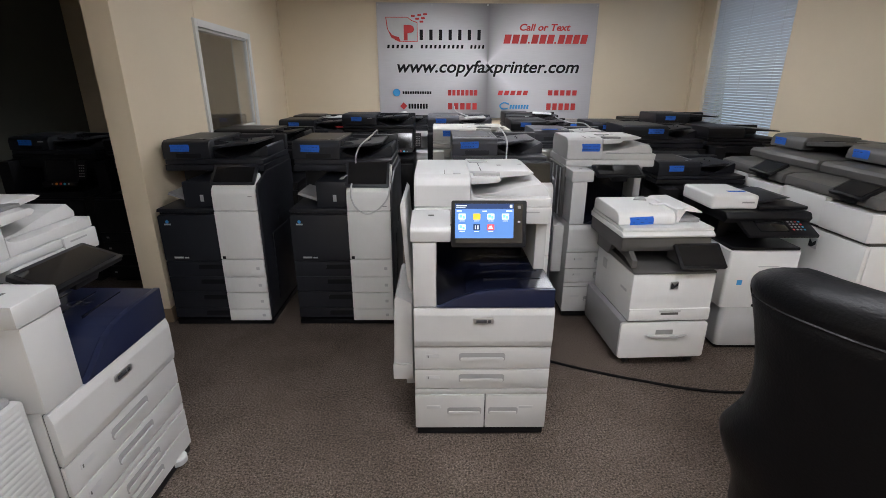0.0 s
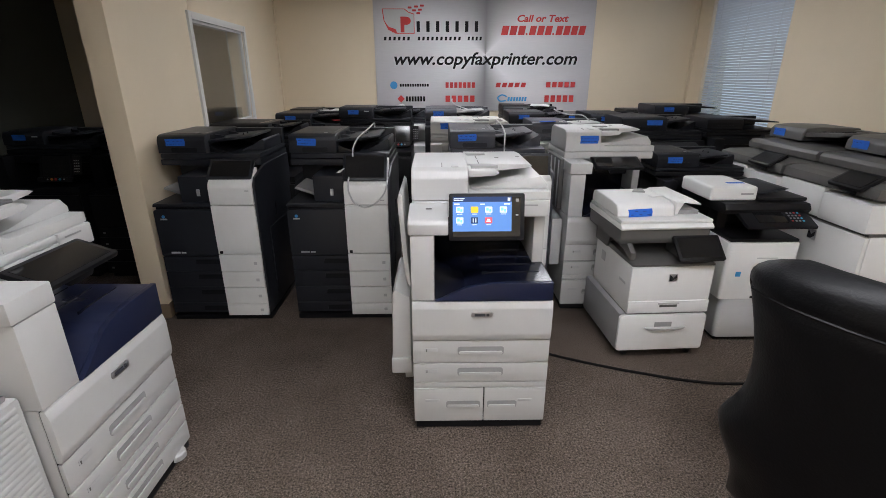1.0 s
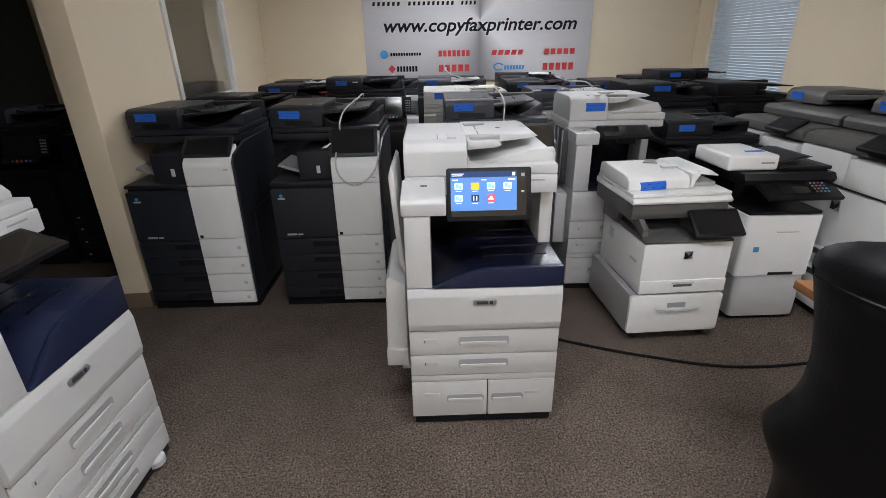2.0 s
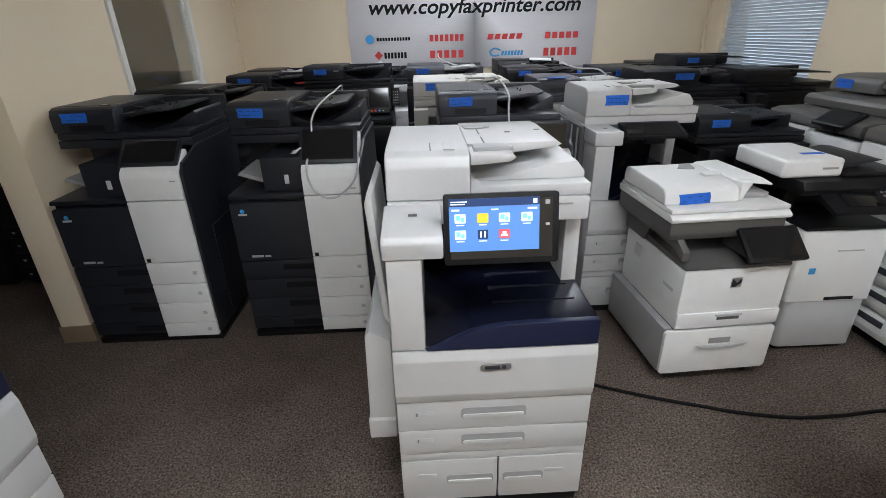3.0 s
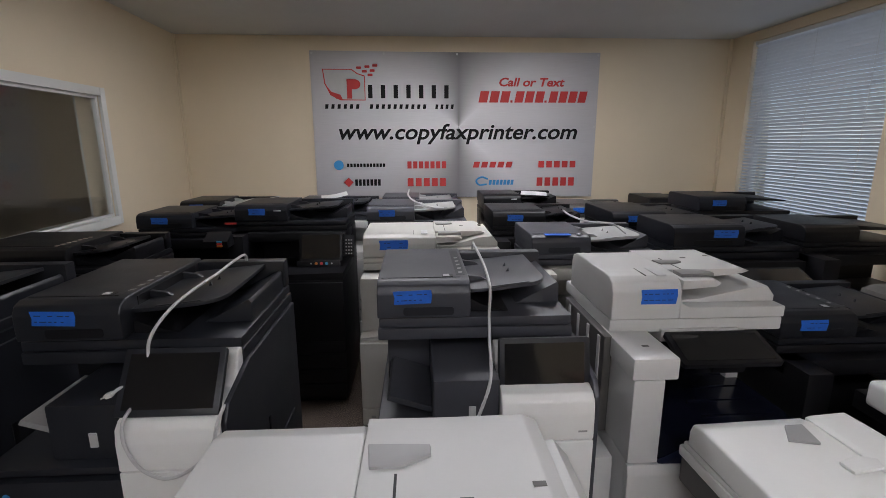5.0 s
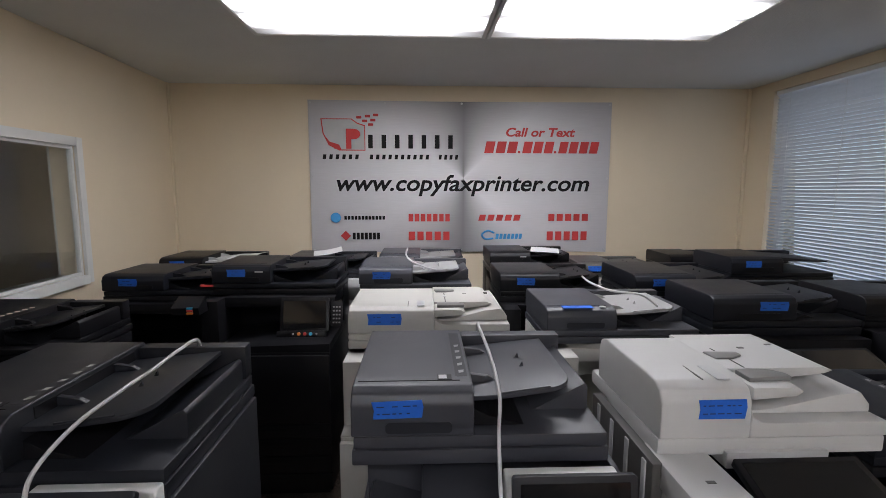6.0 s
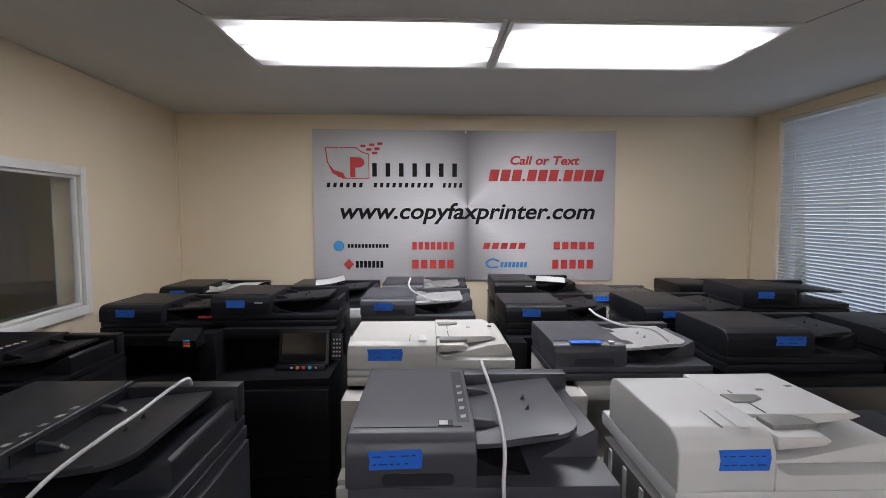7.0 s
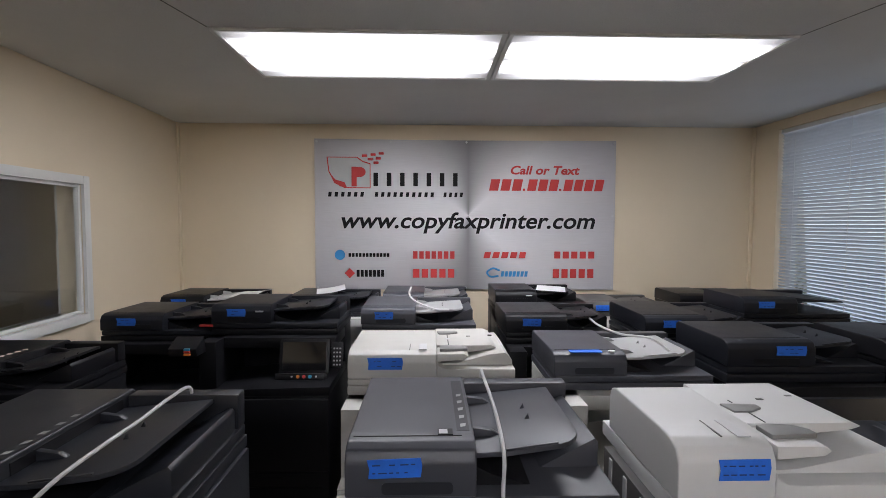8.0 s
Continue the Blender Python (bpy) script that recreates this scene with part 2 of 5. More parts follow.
def prism(pts, axis, a0, a1, b=0.004, seg=2):
    """Extrudes an outline along an axis. Outline in (y, z), (x, z) or (x, y) for axis x, y, z."""
    put = {"x": lambda u, v, a: (a, u, v), "y": lambda u, v, a: (u, a, v), "z": lambda u, v, a: (u, v, a)}[axis]
    bm = bmesh.new()
    lo = [bm.verts.new(put(u, v, a0)) for u, v in pts]
    hi = [bm.verts.new(put(u, v, a1)) for u, v in pts]
    bm.faces.new(lo)
    bm.faces.new(hi)
    for i in range(len(pts)):
        k = (i + 1) % len(pts)
        bm.faces.new((lo[i], lo[k], hi[k], hi[i]))
    bmesh.ops.recalc_face_normals(bm, faces=bm.faces[:])
    if b > 0.0004:
        bmesh.ops.bevel(bm, geom=bm.edges[:], offset=b, segments=seg, profile=0.6, affect="EDGES", clamp_overlap=True)
    return bm


def rrect(u0, u1, v0, v1, r, n=5):
    pts = []
    for cu, cv, a in ((u1 - r, v1 - r, 0), (u0 + r, v1 - r, 90), (u0 + r, v0 + r, 180), (u1 - r, v0 + r, 270)):
        for i in range(n + 1):
            t = radians(a + 90 * i / n)
            pts.append((cu + r * math.cos(t), cv + r * math.sin(t)))
    return pts


def cyl(x, y, z, r, h, axis="z", n=18, b=0.0015):
    c = {"x": (y, z), "y": (x, z), "z": (x, y)}[axis]
    a = {"x": x, "y": y, "z": z}[axis]
    return prism([(c[0] + r * math.cos(2 * math.pi * i / n), c[1] + r * math.sin(2 * math.pi * i / n)) for i in range(n)], axis, a, a + h, b, 1)


def join(*bms):
    me = bpy.data.meshes.new("tmp")
    first = bms[0]
    for other in bms[1:]:
        other.to_mesh(me)
        first.from_mesh(me)
        other.free()
    bpy.data.meshes.remove(me)
    return first


def tilt(bm, m):
    bmesh.ops.transform(bm, matrix=m, verts=bm.verts[:])
    return bm


def tube(points, r, n=8, steps=10):
    """A round cord through the points, smoothed."""
    P = [Vector(p) for p in points]
    P = [P[0] * 2 - P[1]] + P + [P[-1] * 2 - P[-2]]
    line = []
    for i in range(1, len(P) - 2):
        for s in range(steps):
            t = s / steps
            a, b, c, d = P[i - 1:i + 3]
            line.append(0.5 * (2 * b + (c - a) * t + (2 * a - 5 * b + 4 * c - d) * t * t + (3 * b - a - 3 * c + d) * t ** 3))
    line.append(P[-2])
    bm = bmesh.new()
    rings = []
    for i, p in enumerate(line):
        d = (line[min(i + 1, len(line) - 1)] - line[max(i - 1, 0)]).normalized()
        u = d.cross(Vector((0.31, 0.2, 0.93))).normalized()
        v = d.cross(u)
        rings.append([bm.verts.new(p + r * (math.cos(2 * math.pi * k / n) * u + math.sin(2 * math.pi * k / n) * v)) for k in range(n)])
    for q, w in zip(rings, rings[1:]):
        for k in range(n):
            bm.faces.new((q[k], q[(k + 1) % n], w[(k + 1) % n], w[k]))
    bm.faces.new(rings[0][::-1])
    bm.faces.new(rings[-1])
    return bm


def link_mesh(name, bm, material, smooth=35):
    bmesh.ops.recalc_face_normals(bm, faces=bm.faces[:])
    me = bpy.data.meshes.new(name)
    bm.to_mesh(me)
    bm.free()
    me.materials.append(material)
    me.polygons.foreach_set("use_smooth", [True] * len(me.polygons))
    me.set_sharp_from_angle(angle=radians(smooth))
    return new(name, me)


def part(name, bm, material, parent, label=""):
    ob = link_mesh(name, bm, material)
    ob.parent = parent
    return tagged(ob, label)


def thing(name, label, category, x, y, rz=0, z=0.0, group=""):
    ob = new(name)
    ob.empty_display_size = 0.1
    ob.matrix_world = pose(x, y, z, 0, 0, rz)
    return tagged(ob, label, category, group)


def solid(name, bm, material, label, category, kind="", group=""):
    return tagged(link_mesh(name, bm, material), label, category, group, kind)


# ---- the room ----
CEIL = 2.585
BACK = 6.615
RIGHT = 3.345
solid("floor", box(-4.6, RIGHT + 0.2, -2.2, BACK + 0.15, -0.12, 0.0, 0), CARPET, "worn brown-grey loop pile carpet floor", "floor", "structure")
solid("ceiling", box(-4.6, RIGHT + 0.2, -2.2, BACK + 0.15, CEIL, CEIL + 0.12, 0), CEILPAINT, "off-white textured ceiling", "ceiling", "structure")
solid("wall_north", box(-4.6, RIGHT + 0.2, BACK, BACK + 0.15, 0, CEIL - 0.001, 0), WALLPAINT, "plain beige painted wall behind the banner", "wall", "structure")
solid("wall_south", box(-4.6, RIGHT + 0.2, -2.2, -2.05, 0, CEIL - 0.001, 0), WALLPAINT, "plain beige painted wall", "wall", "structure")
# wall colour carries the side room's darkness
solid("wall_far_west", box(-4.6, -4.45, -2.05, BACK, 0, CEIL - 0.001, 0), SIDESHADE, "wall of the unlit side room, its darkness put into the colour", "wall", "structure")
WY0, WY1, WZ0, WZ1 = 4.94, 6.31, 0.95, 2.505
solid("wall_east", join(box(RIGHT, RIGHT + 0.2, -2.05, WY0, 0, CEIL - 0.001, 0), box(RIGHT, RIGHT + 0.2, WY1, BACK, 0, CEIL - 0.001, 0),
                        box(RIGHT, RIGHT + 0.2, WY0, WY1, 0, WZ0, 0), box(RIGHT, RIGHT + 0.2, WY0, WY1, WZ1, CEIL - 0.001, 0)),
      WALLPAINT, "plain beige painted wall with a window", "wall", "structure")

# partition towards the unlit side room: it leans a little off square
PW = pose(-1.69, 3.095, 0, 0, 0, 2.6)
PL, P0, P1, Q0, Q1 = 3.520, 1.085, 2.250, 1.128, 1.935
part_wall = solid("wall_west", join(box(-0.15, 0, 0, P0, 0, CEIL - 0.001, 0.006), box(-0.15, 0, P1, PL, 0, CEIL - 0.001, 0),
                                    box(-0.15, 0, P0, P1, 0, Q0, 0), box(-0.15, 0, P0, P1, Q1, CEIL - 0.001, 0)),
                  WALLPAINT, "beige partition wall with an interior window", "wall", "structure")
part_wall.matrix_world = PW
base_w = solid("baseboard", join(box(-0.158, 0.008, -0.008, 0.0, 0, 0.1, 0.002), box(0.0, 0.008, 0.0, PL, 0, 0.1, 0.002)), BASE, "tan vinyl baseboard along the partition", "baseboard", "structure")
base_w.matrix_world = PW
# added out of view, holds the lamps' light back from the side room
solid("wall_west_light_block", box(-1.87, -1.72, -2.05, 0.4, 0, CEIL - 0.001, 0.004), WALLPAINT, "unseen beige wall added to keep light out of the side room", "wall", "structure")

win = thing("window_1", "interior window with white painted frame", "window", 0, 0)
win.matrix_world = PW
tagged(win, kind="structure")
f = 0.055
part("window_frame", join(box(-0.165, 0.018, P0 - f, P0, Q0 - f, Q1 + f, 0.004), box(-0.165, 0.018, P1, P1 + f, Q0 - f, Q1 + f, 0.004),
                          box(-0.165, 0.018, P0, P1, Q1, Q1 + f, 0.004)), TRIM, win)
part("window_sill", box(-0.165, 0.03, P0, P1, Q0 - f, Q0, 0.004), TRIM, win)
part("inner_stop", join(box(-0.040, -0.008, P0, P0 + 0.018, Q0, Q1, 0.002), box(-0.040, -0.008, P1 - 0.018, P1, Q0, Q1, 0.002), box(-0.040, -0.008, P0 + 0.018, P1 - 0.018, Q1 - 0.018, Q1, 0.002), box(-0.040, -0.008, P0 + 0.018, P1 - 0.018, Q0, Q0 + 0.018, 0.002)), TRIM, win)
pane = part("pane", box(-0.026, -0.020, P0 + 0.01, P1 - 0.01, Q0 + 0.01, Q1 - 0.01, 0), GLASS, win)
pane.visible_shadow = False

win2 = thing("window_2", "daylit window behind lowered blinds", "window", 0, 0)
tagged(win2, kind="structure")
part("window_frame", join(box(RIGHT + 0.10, RIGHT + 0.16, WY0, WY0 + 0.04, WZ0, WZ1, 0.003), box(RIGHT + 0.10, RIGHT + 0.16, WY1 - 0.04, WY1, WZ0, WZ1, 0.003),
                          box(RIGHT + 0.10, RIGHT + 0.16, WY0 + 0.04, WY1 - 0.04, WZ1 - 0.04, WZ1, 0.003), box(RIGHT + 0.10, RIGHT + 0.16, WY0 + 0.04, WY1 - 0.04, WZ0, WZ0 + 0.04, 0.003)), TRIM, win2)
pane2 = part("pane", box(RIGHT + 0.125, RIGHT + 0.131, WY0 + 0.03, WY1 - 0.03, WZ0 + 0.03, WZ1 - 0.03, 0), GLASS, win2)
pane2.visible_shadow = False

blind = thing("venetian_blind", "white horizontal slat blind, lowered and nearly closed", "window blind", RIGHT + 0.032, 0)
part("head_rail", box(-0.02, 0.025, WY0 + 0.01, WY1 - 0.01, WZ1 - 0.035, WZ1 - 0.002, 0.003), TRIM, blind)
part("bottom_rail", box(-0.012, 0.012, WY0 + 0.012, WY1 - 0.012, WZ0 + 0.005, WZ0 + 0.022, 0.003), TRIM, blind)
for fy in (0.12, 0.5, 0.88):
    yy = WY0 + (WY1 - WY0) * fy
    part("ladder_cord", box(-0.0145, -0.0135, yy - 0.0015, yy + 0.0015, WZ0 + 0.02, WZ1 - 0.03, 0), TRIM, blind)
slat_bm = prism([(-0.0155, -0.0010), (-0.008, 0.0022), (0.0, 0.0034), (0.008, 0.0022), (0.0155, -0.0010), (0.008, 0.0016), (0.0, 0.0028), (-0.008, 0.0016)], "y", WY0 + 0.012, WY1 - 0.012, 0)
slat0 = part("slat", slat_bm, SLAT, blind)
zz = WZ0 + 0.035
slat0.matrix_basis = pose(0, 0, zz, 0, 47, 0)
while zz < WZ1 - 0.055:
    zz += 0.0272
    sl = slat0.copy()
    scene.collection.objects.link(sl)
    sl.matrix_basis = pose(0, 0, zz, 0, 47 + random.uniform(-3, 3), 0)

solid("trim_north_west", box(-1.872, -1.832, BACK - 0.03, BACK, 0, CEIL - 0.001, 0.003), WALLPAINT, "painted corner conduit", "trim", "structure")
solid("trim_north_east", box(RIGHT - 0.03, RIGHT, BACK - 0.02, BACK, 0, CEIL - 0.001, 0.003), WALLPAINT, "painted corner bead", "trim", "structure")


def ceiling_light(x0, x1, y0, y1):
    t = thing("ceiling_light", "lit fluorescent ceiling panel with prismatic diffuser", "ceiling light", 0, 0, group="ceiling panels")
    w = 0.022
    z0 = CEIL - 0.012
    part("frame", join(box(x0, x0 + w, y0, y1, z0, CEIL, 0.002), box(x1 - w, x1, y0, y1, z0, CEIL, 0.002),
                       box(x0 + w, x1 - w, y0, y0 + w, z0, CEIL, 0.002), box(x0 + w, x1 - w, y1 - w, y1, z0, CEIL, 0.002)), TRIM, t)
    part("diffuser", box(x0 + w, x1 - w, y0 + w, y1 - w, CEIL - 0.006, CEIL - 0.001, 0), DIFFUSER, t)


# rear pair at y -1.35 is an unseen addition that brightens the machine fronts
for ya, yb, xm in ((4.535, 5.245, 0.746), (0.78, 1.463, 0.746), (-1.35, -0.64, 0.746)):
    ceiling_light(xm - 1.370, xm - 0.005, ya, yb)
    ceiling_light(xm + 0.005, xm + 1.370, ya, yb)

# joints in the ceiling board that run on from the lamps' corners
for sx in (-1, 1):
    seam = solid("trim_ceiling_joint", box(-0.003, 0.003, -0.62, 0.0, CEIL - 0.0015, CEIL + 0.001, 0), GREY, "thin dark joint in the ceiling board", "trim", "structure")
    seam.matrix_world = pose(0.746 + sx * 1.374, 4.533, 0, 0, 0, 14 * sx)

# ---- machines ----


def casters(t, W, D, inset=0.06):
    for x in (inset, W - inset):
        for y in (inset, D - inset):
            part("caster", join(cyl(x - 0.012, y, 0.024, 0.024, 0.024, "x", 14), box(x - 0.02, x + 0.02, y - 0.02, y + 0.02, 0.03, 0.05, 0.002)), CASTER, t)


def tape_note(t, x, z, y, w=0.10, h=0.042, ang=0.0, lines=2):
    """A strip of blue tape with two lines of unreadable scribble, on a face that looks along -y."""
    m = pose(x, y, z, 0, ang, 0)
    tp = part("tape_label", tilt(prism([(-w / 2, -h / 2), (-w / 2 + 0.003, 0), (-w / 2 - 0.002, h / 2), (w / 2, h / 2 + 0.001), (w / 2 + 0.003, 0.004), (w / 2 - 0.001, -h / 2)], "y", -0.0012, 0.0003, 0), m), TAPE, t, "blue masking tape label")
    if lines:
        bars = []
        rnd = random.Random(int(1000 * (x + z + w)))
        for row in range(lines):
            u = -w * 0.42
            while u < w * 0.36:
                s = rnd.uniform(0.006, 0.02)
                if rnd.random() < 0.72:
                    zc = h * (0.2 - 0.42 * row)
                    bars.append(box(u, u + s, -0.0018, -0.0010, zc - 0.0013, zc + 0.0013, 0))
                u += s + rnd.uniform(0.003, 0.012)
        tagged(part("scribble", tilt(join(*bars), m), INK, tp), kind="stuff")


def adf_top(t, W, y0, y1, z0, z1, mat, tray_mat, feed=0.50, tape=True, tape_w=0.10, strips=False, guide_mat=None, tape_dx=0.0, closed=False, lid=None, tape_dz=0.0, mark=False):
    """Scanner deck with a document feeder: feeder hood, back rail, raised input tray with two paper guides, hollow output deck."""
    h = z1 - z0
    lid = lid or mat
    fx = W * feed
    deck = z0 + 0.38 * h
    part("scanner_deck", box(0, W, y0 + 0.004, y1, z0, z0 + 0.20 * h, 0.006), lid, t)
    part("feeder_lid", box(0.004, W - 0.004, y0 + 0.006, y1 - 0.004, z0 + 0.215 * h, deck, 0.006), mat, t)
    hood = part("feeder_hood", prism([(y0, deck + 0.002), (y0, z1 - 0.035), (y0 + 0.012, z1 - 0.012), (y0 + 0.035, z1 - 0.002), (y0 + 0.07, z1), (y1 - 0.02, z1), (y1 - 0.004, z1 - 0.015), (y1 - 0.004, deck + 0.002)], "x", 0.0, fx, 0.006, 3), mat, t)
    part("hood_seam", box(0.012, fx - 0.03, y0 + 0.055, y0 + 0.0575, z1 - 0.003, z1 + 0.0006, 0), DEEP, hood)
    part("grip_slot", prism(rrect(fx * 0.28, fx * 0.82, deck + 0.010, deck + 0.036, 0.009), "y", y0 - 0.0012, y0 + 0.004, 0), BLACK if mat is GRAPHITE else DEEP, hood)
    part("back_rail", box(fx + 0.002, W - 0.004, y1 - 0.055, y1 - 0.004, deck + 0.002, z1 - 0.008, 0.007), mat, t)
    if not closed:
        zt = deck + 0.60 * (z1 - deck)
        run = W - 0.07 - (fx - 0.06)
        rise = math.degrees(math.asin((z1 - 0.016 - zt) / run))
        plan = [(0.0, y0 + 0.06), (run * 0.42, y0 + 0.045)] + [(run - 0.07 + 0.07 * math.sin(radians(k)), y0 + 0.125 - 0.07 * math.cos(radians(k))) for k in range(0, 91, 15)] + [(run, y1 - 0.065), (0.0, y1 - 0.065)]
        lie = pose(fx - 0.06, 0, zt, 0, -rise, 0)
        tray = part("input_tray", tilt(prism(plan, "z", -0.012, 0.0, 0.003), lie), tray_mat, t)
        part("tray_lip", tilt(prism([(run * 0.42, y0 + 0.047), (run - 0.06, y0 + 0.056), (run - 0.06, y0 + 0.062), (run * 0.42, y0 + 0.053)], "z", 0.0003, 0.004, 0.001), lie), tray_mat, tray)
        gm = guide_mat or tray_mat
        ym = (y0 + y1) / 2
        for s in (-1, 1):
            part("paper_guide", prism([(fx - 0.02, zt), (fx - 0.01, zt + 0.03), (fx + 0.05, zt + 0.022), (fx + 0.085, zt + 0.002)], "y", ym + s * 0.105 - 0.008, ym + s * 0.105 + 0.008, 0.003), gm, tray)
        part("tray_slot", box(fx, fx + 0.005, ym - 0.07, ym + 0.07, zt - 0.004, zt + 0.0012, 0), DEEP, tray)
        for s in (-0.035, 0.035):
            part("tray_rib", prism([(fx + 0.14, z1 - 0.035), (fx + 0.155, z1 - 0.012), (fx + 0.16, z1 - 0.035)], "y", ym + s - 0.003, ym + s + 0.003, 0.0008), gm, tray)
        part("output_wedge", prism([(W - 0.16, deck), (W - 0.02, deck + 0.07), (W - 0.012, deck + 0.06), (W - 0.012, deck)], "y", y0 + 0.13, y1 - 0.06, 0.004), mat, t)
        part("output_ramp", prism([(fx + 0.002, deck + 0.001), (fx + 0.002, deck + 0.045), (fx + 0.04, deck + 0.025), (fx + 0.13, deck + 0.001)], "y", y0 + 0.05, y1 - 0.06, 0.003), DEEP if mat is not WHITE and mat is not WARMWHITE else mat, t)
    else:
        part("closed_tray", prism([(fx - 0.01, z1 - 0.03), (fx + 0.01, z1 - 0.006), (W - 0.03, z1 - 0.03), (W - 0.03, z1 - 0.038)], "y", y0 + 0.03, y1 - 0.06, 0.004), tray_mat, t)
    if strips:
        for k in range(5):
            part("instruction_mark", prism([(fx - 0.030, y0 + 0.10 + 0.05 * k), (fx - 0.018, y0 + 0.105 + 0.05 * k), (fx - 0.016, y0 + 0.122 + 0.05 * k), (fx - 0.030, y0 + 0.118 + 0.05 * k)], "z", z1 - 0.001, z1 + 0.0008, 0), MIDGREY, hood)
        part("mark_strip", box(fx - 0.040, fx - 0.010, y0 + 0.08, y1 - 0.06, z1 - 0.001, z1 + 0.0004, 0), BLACK, hood)
        part("feed_mouth", box(fx - 0.004, fx + 0.002, y0 + 0.09, y1 - 0.075, zt + 0.004, z1 - 0.012, 0), DEEP, hood)
        for s in (-0.055, 0.055):
            part("feed_pad", box(fx + 0.004, fx + 0.055, ym + s - 0.045, ym + s + 0.045, zt - 0.002, zt + 0.0035, 0.001), SCREEN, t)
        lens = part("status_window", box(fx - 0.085, fx - 0.05, y0 + 0.06, y0 + 0.09, z1 - 0.001, z1 + 0.0012, 0), DEEP, hood)
        part("status_plate", box(fx - 0.082, fx - 0.062, y0 + 0.064, y0 + 0.086, z1 + 0.0008, z1 + 0.002, 0), LIGHTGREY, lens)
    if mark:
        part("maker_mark", box(fx * 0.74, fx * 0.74 + 0.045, y0 - 0.0012, y0 + 0.002, z1 - 0.042, z1 - 0.034, 0), LIGHTGREY, hood)
    if tape:
        tape_note(t, fx * 0.42 + tape_dx, z1 - 0.045 + tape_dz, y0 - 0.0008, tape_w, 0.04, random.uniform(-2, 2))


def touch_panel(t, x0, x1, yc, zc, h, lean, mat=BLACK, glass=SCREEN, name="control_panel"):
    """A flat touch panel; lean: degrees it leans back from upright."""
    m = pose((x0 + x1) / 2, yc, zc, -lean, 0, 0)
    w = x1 - x0
    p = part(name, tilt(prism(rrect(-w / 2, w / 2, -h / 2, h / 2, 0.008), "y", 0, 0.016, 0.002), m), mat, t)
    part("screen", tilt(box(-w / 2 + 0.016, w / 2 - 0.016, -0.0012, 0.001, -h / 2 + 0.016, h / 2 - 0.014, 0), m), glass, p)
    part("panel_arm", tilt(box(-0.05, 0.05, 0.016, 0.05, -h / 2 + 0.01, 0.02, 0.006), m), mat, p)
    return p, m


def drawer_stack(t, mat, x0, x1, y, zs, slots, slot_mat, label_x=None, depth=0.02):
    for a, b in zip(zs, zs[1:]):
        d = part("drawer", box(x0, x1, y, y + depth - 0.004, a + 0.002, b - 0.002, 0.004), mat, t)
        if slots:
            zc = b - 0.035
            part("handle", box(slots[0], slots[1], y - 0.0012, y + 0.008, zc - 0.012, zc + 0.010, 0.004), slot_mat, d)
        if label_x is not None:
            part("size_mark", box(label_x, label_x + 0.02, y - 0.001, y + 0.002, (a + b) / 2 - 0.008, (a + b) / 2 + 0.006, 0), MIDGREY, d)


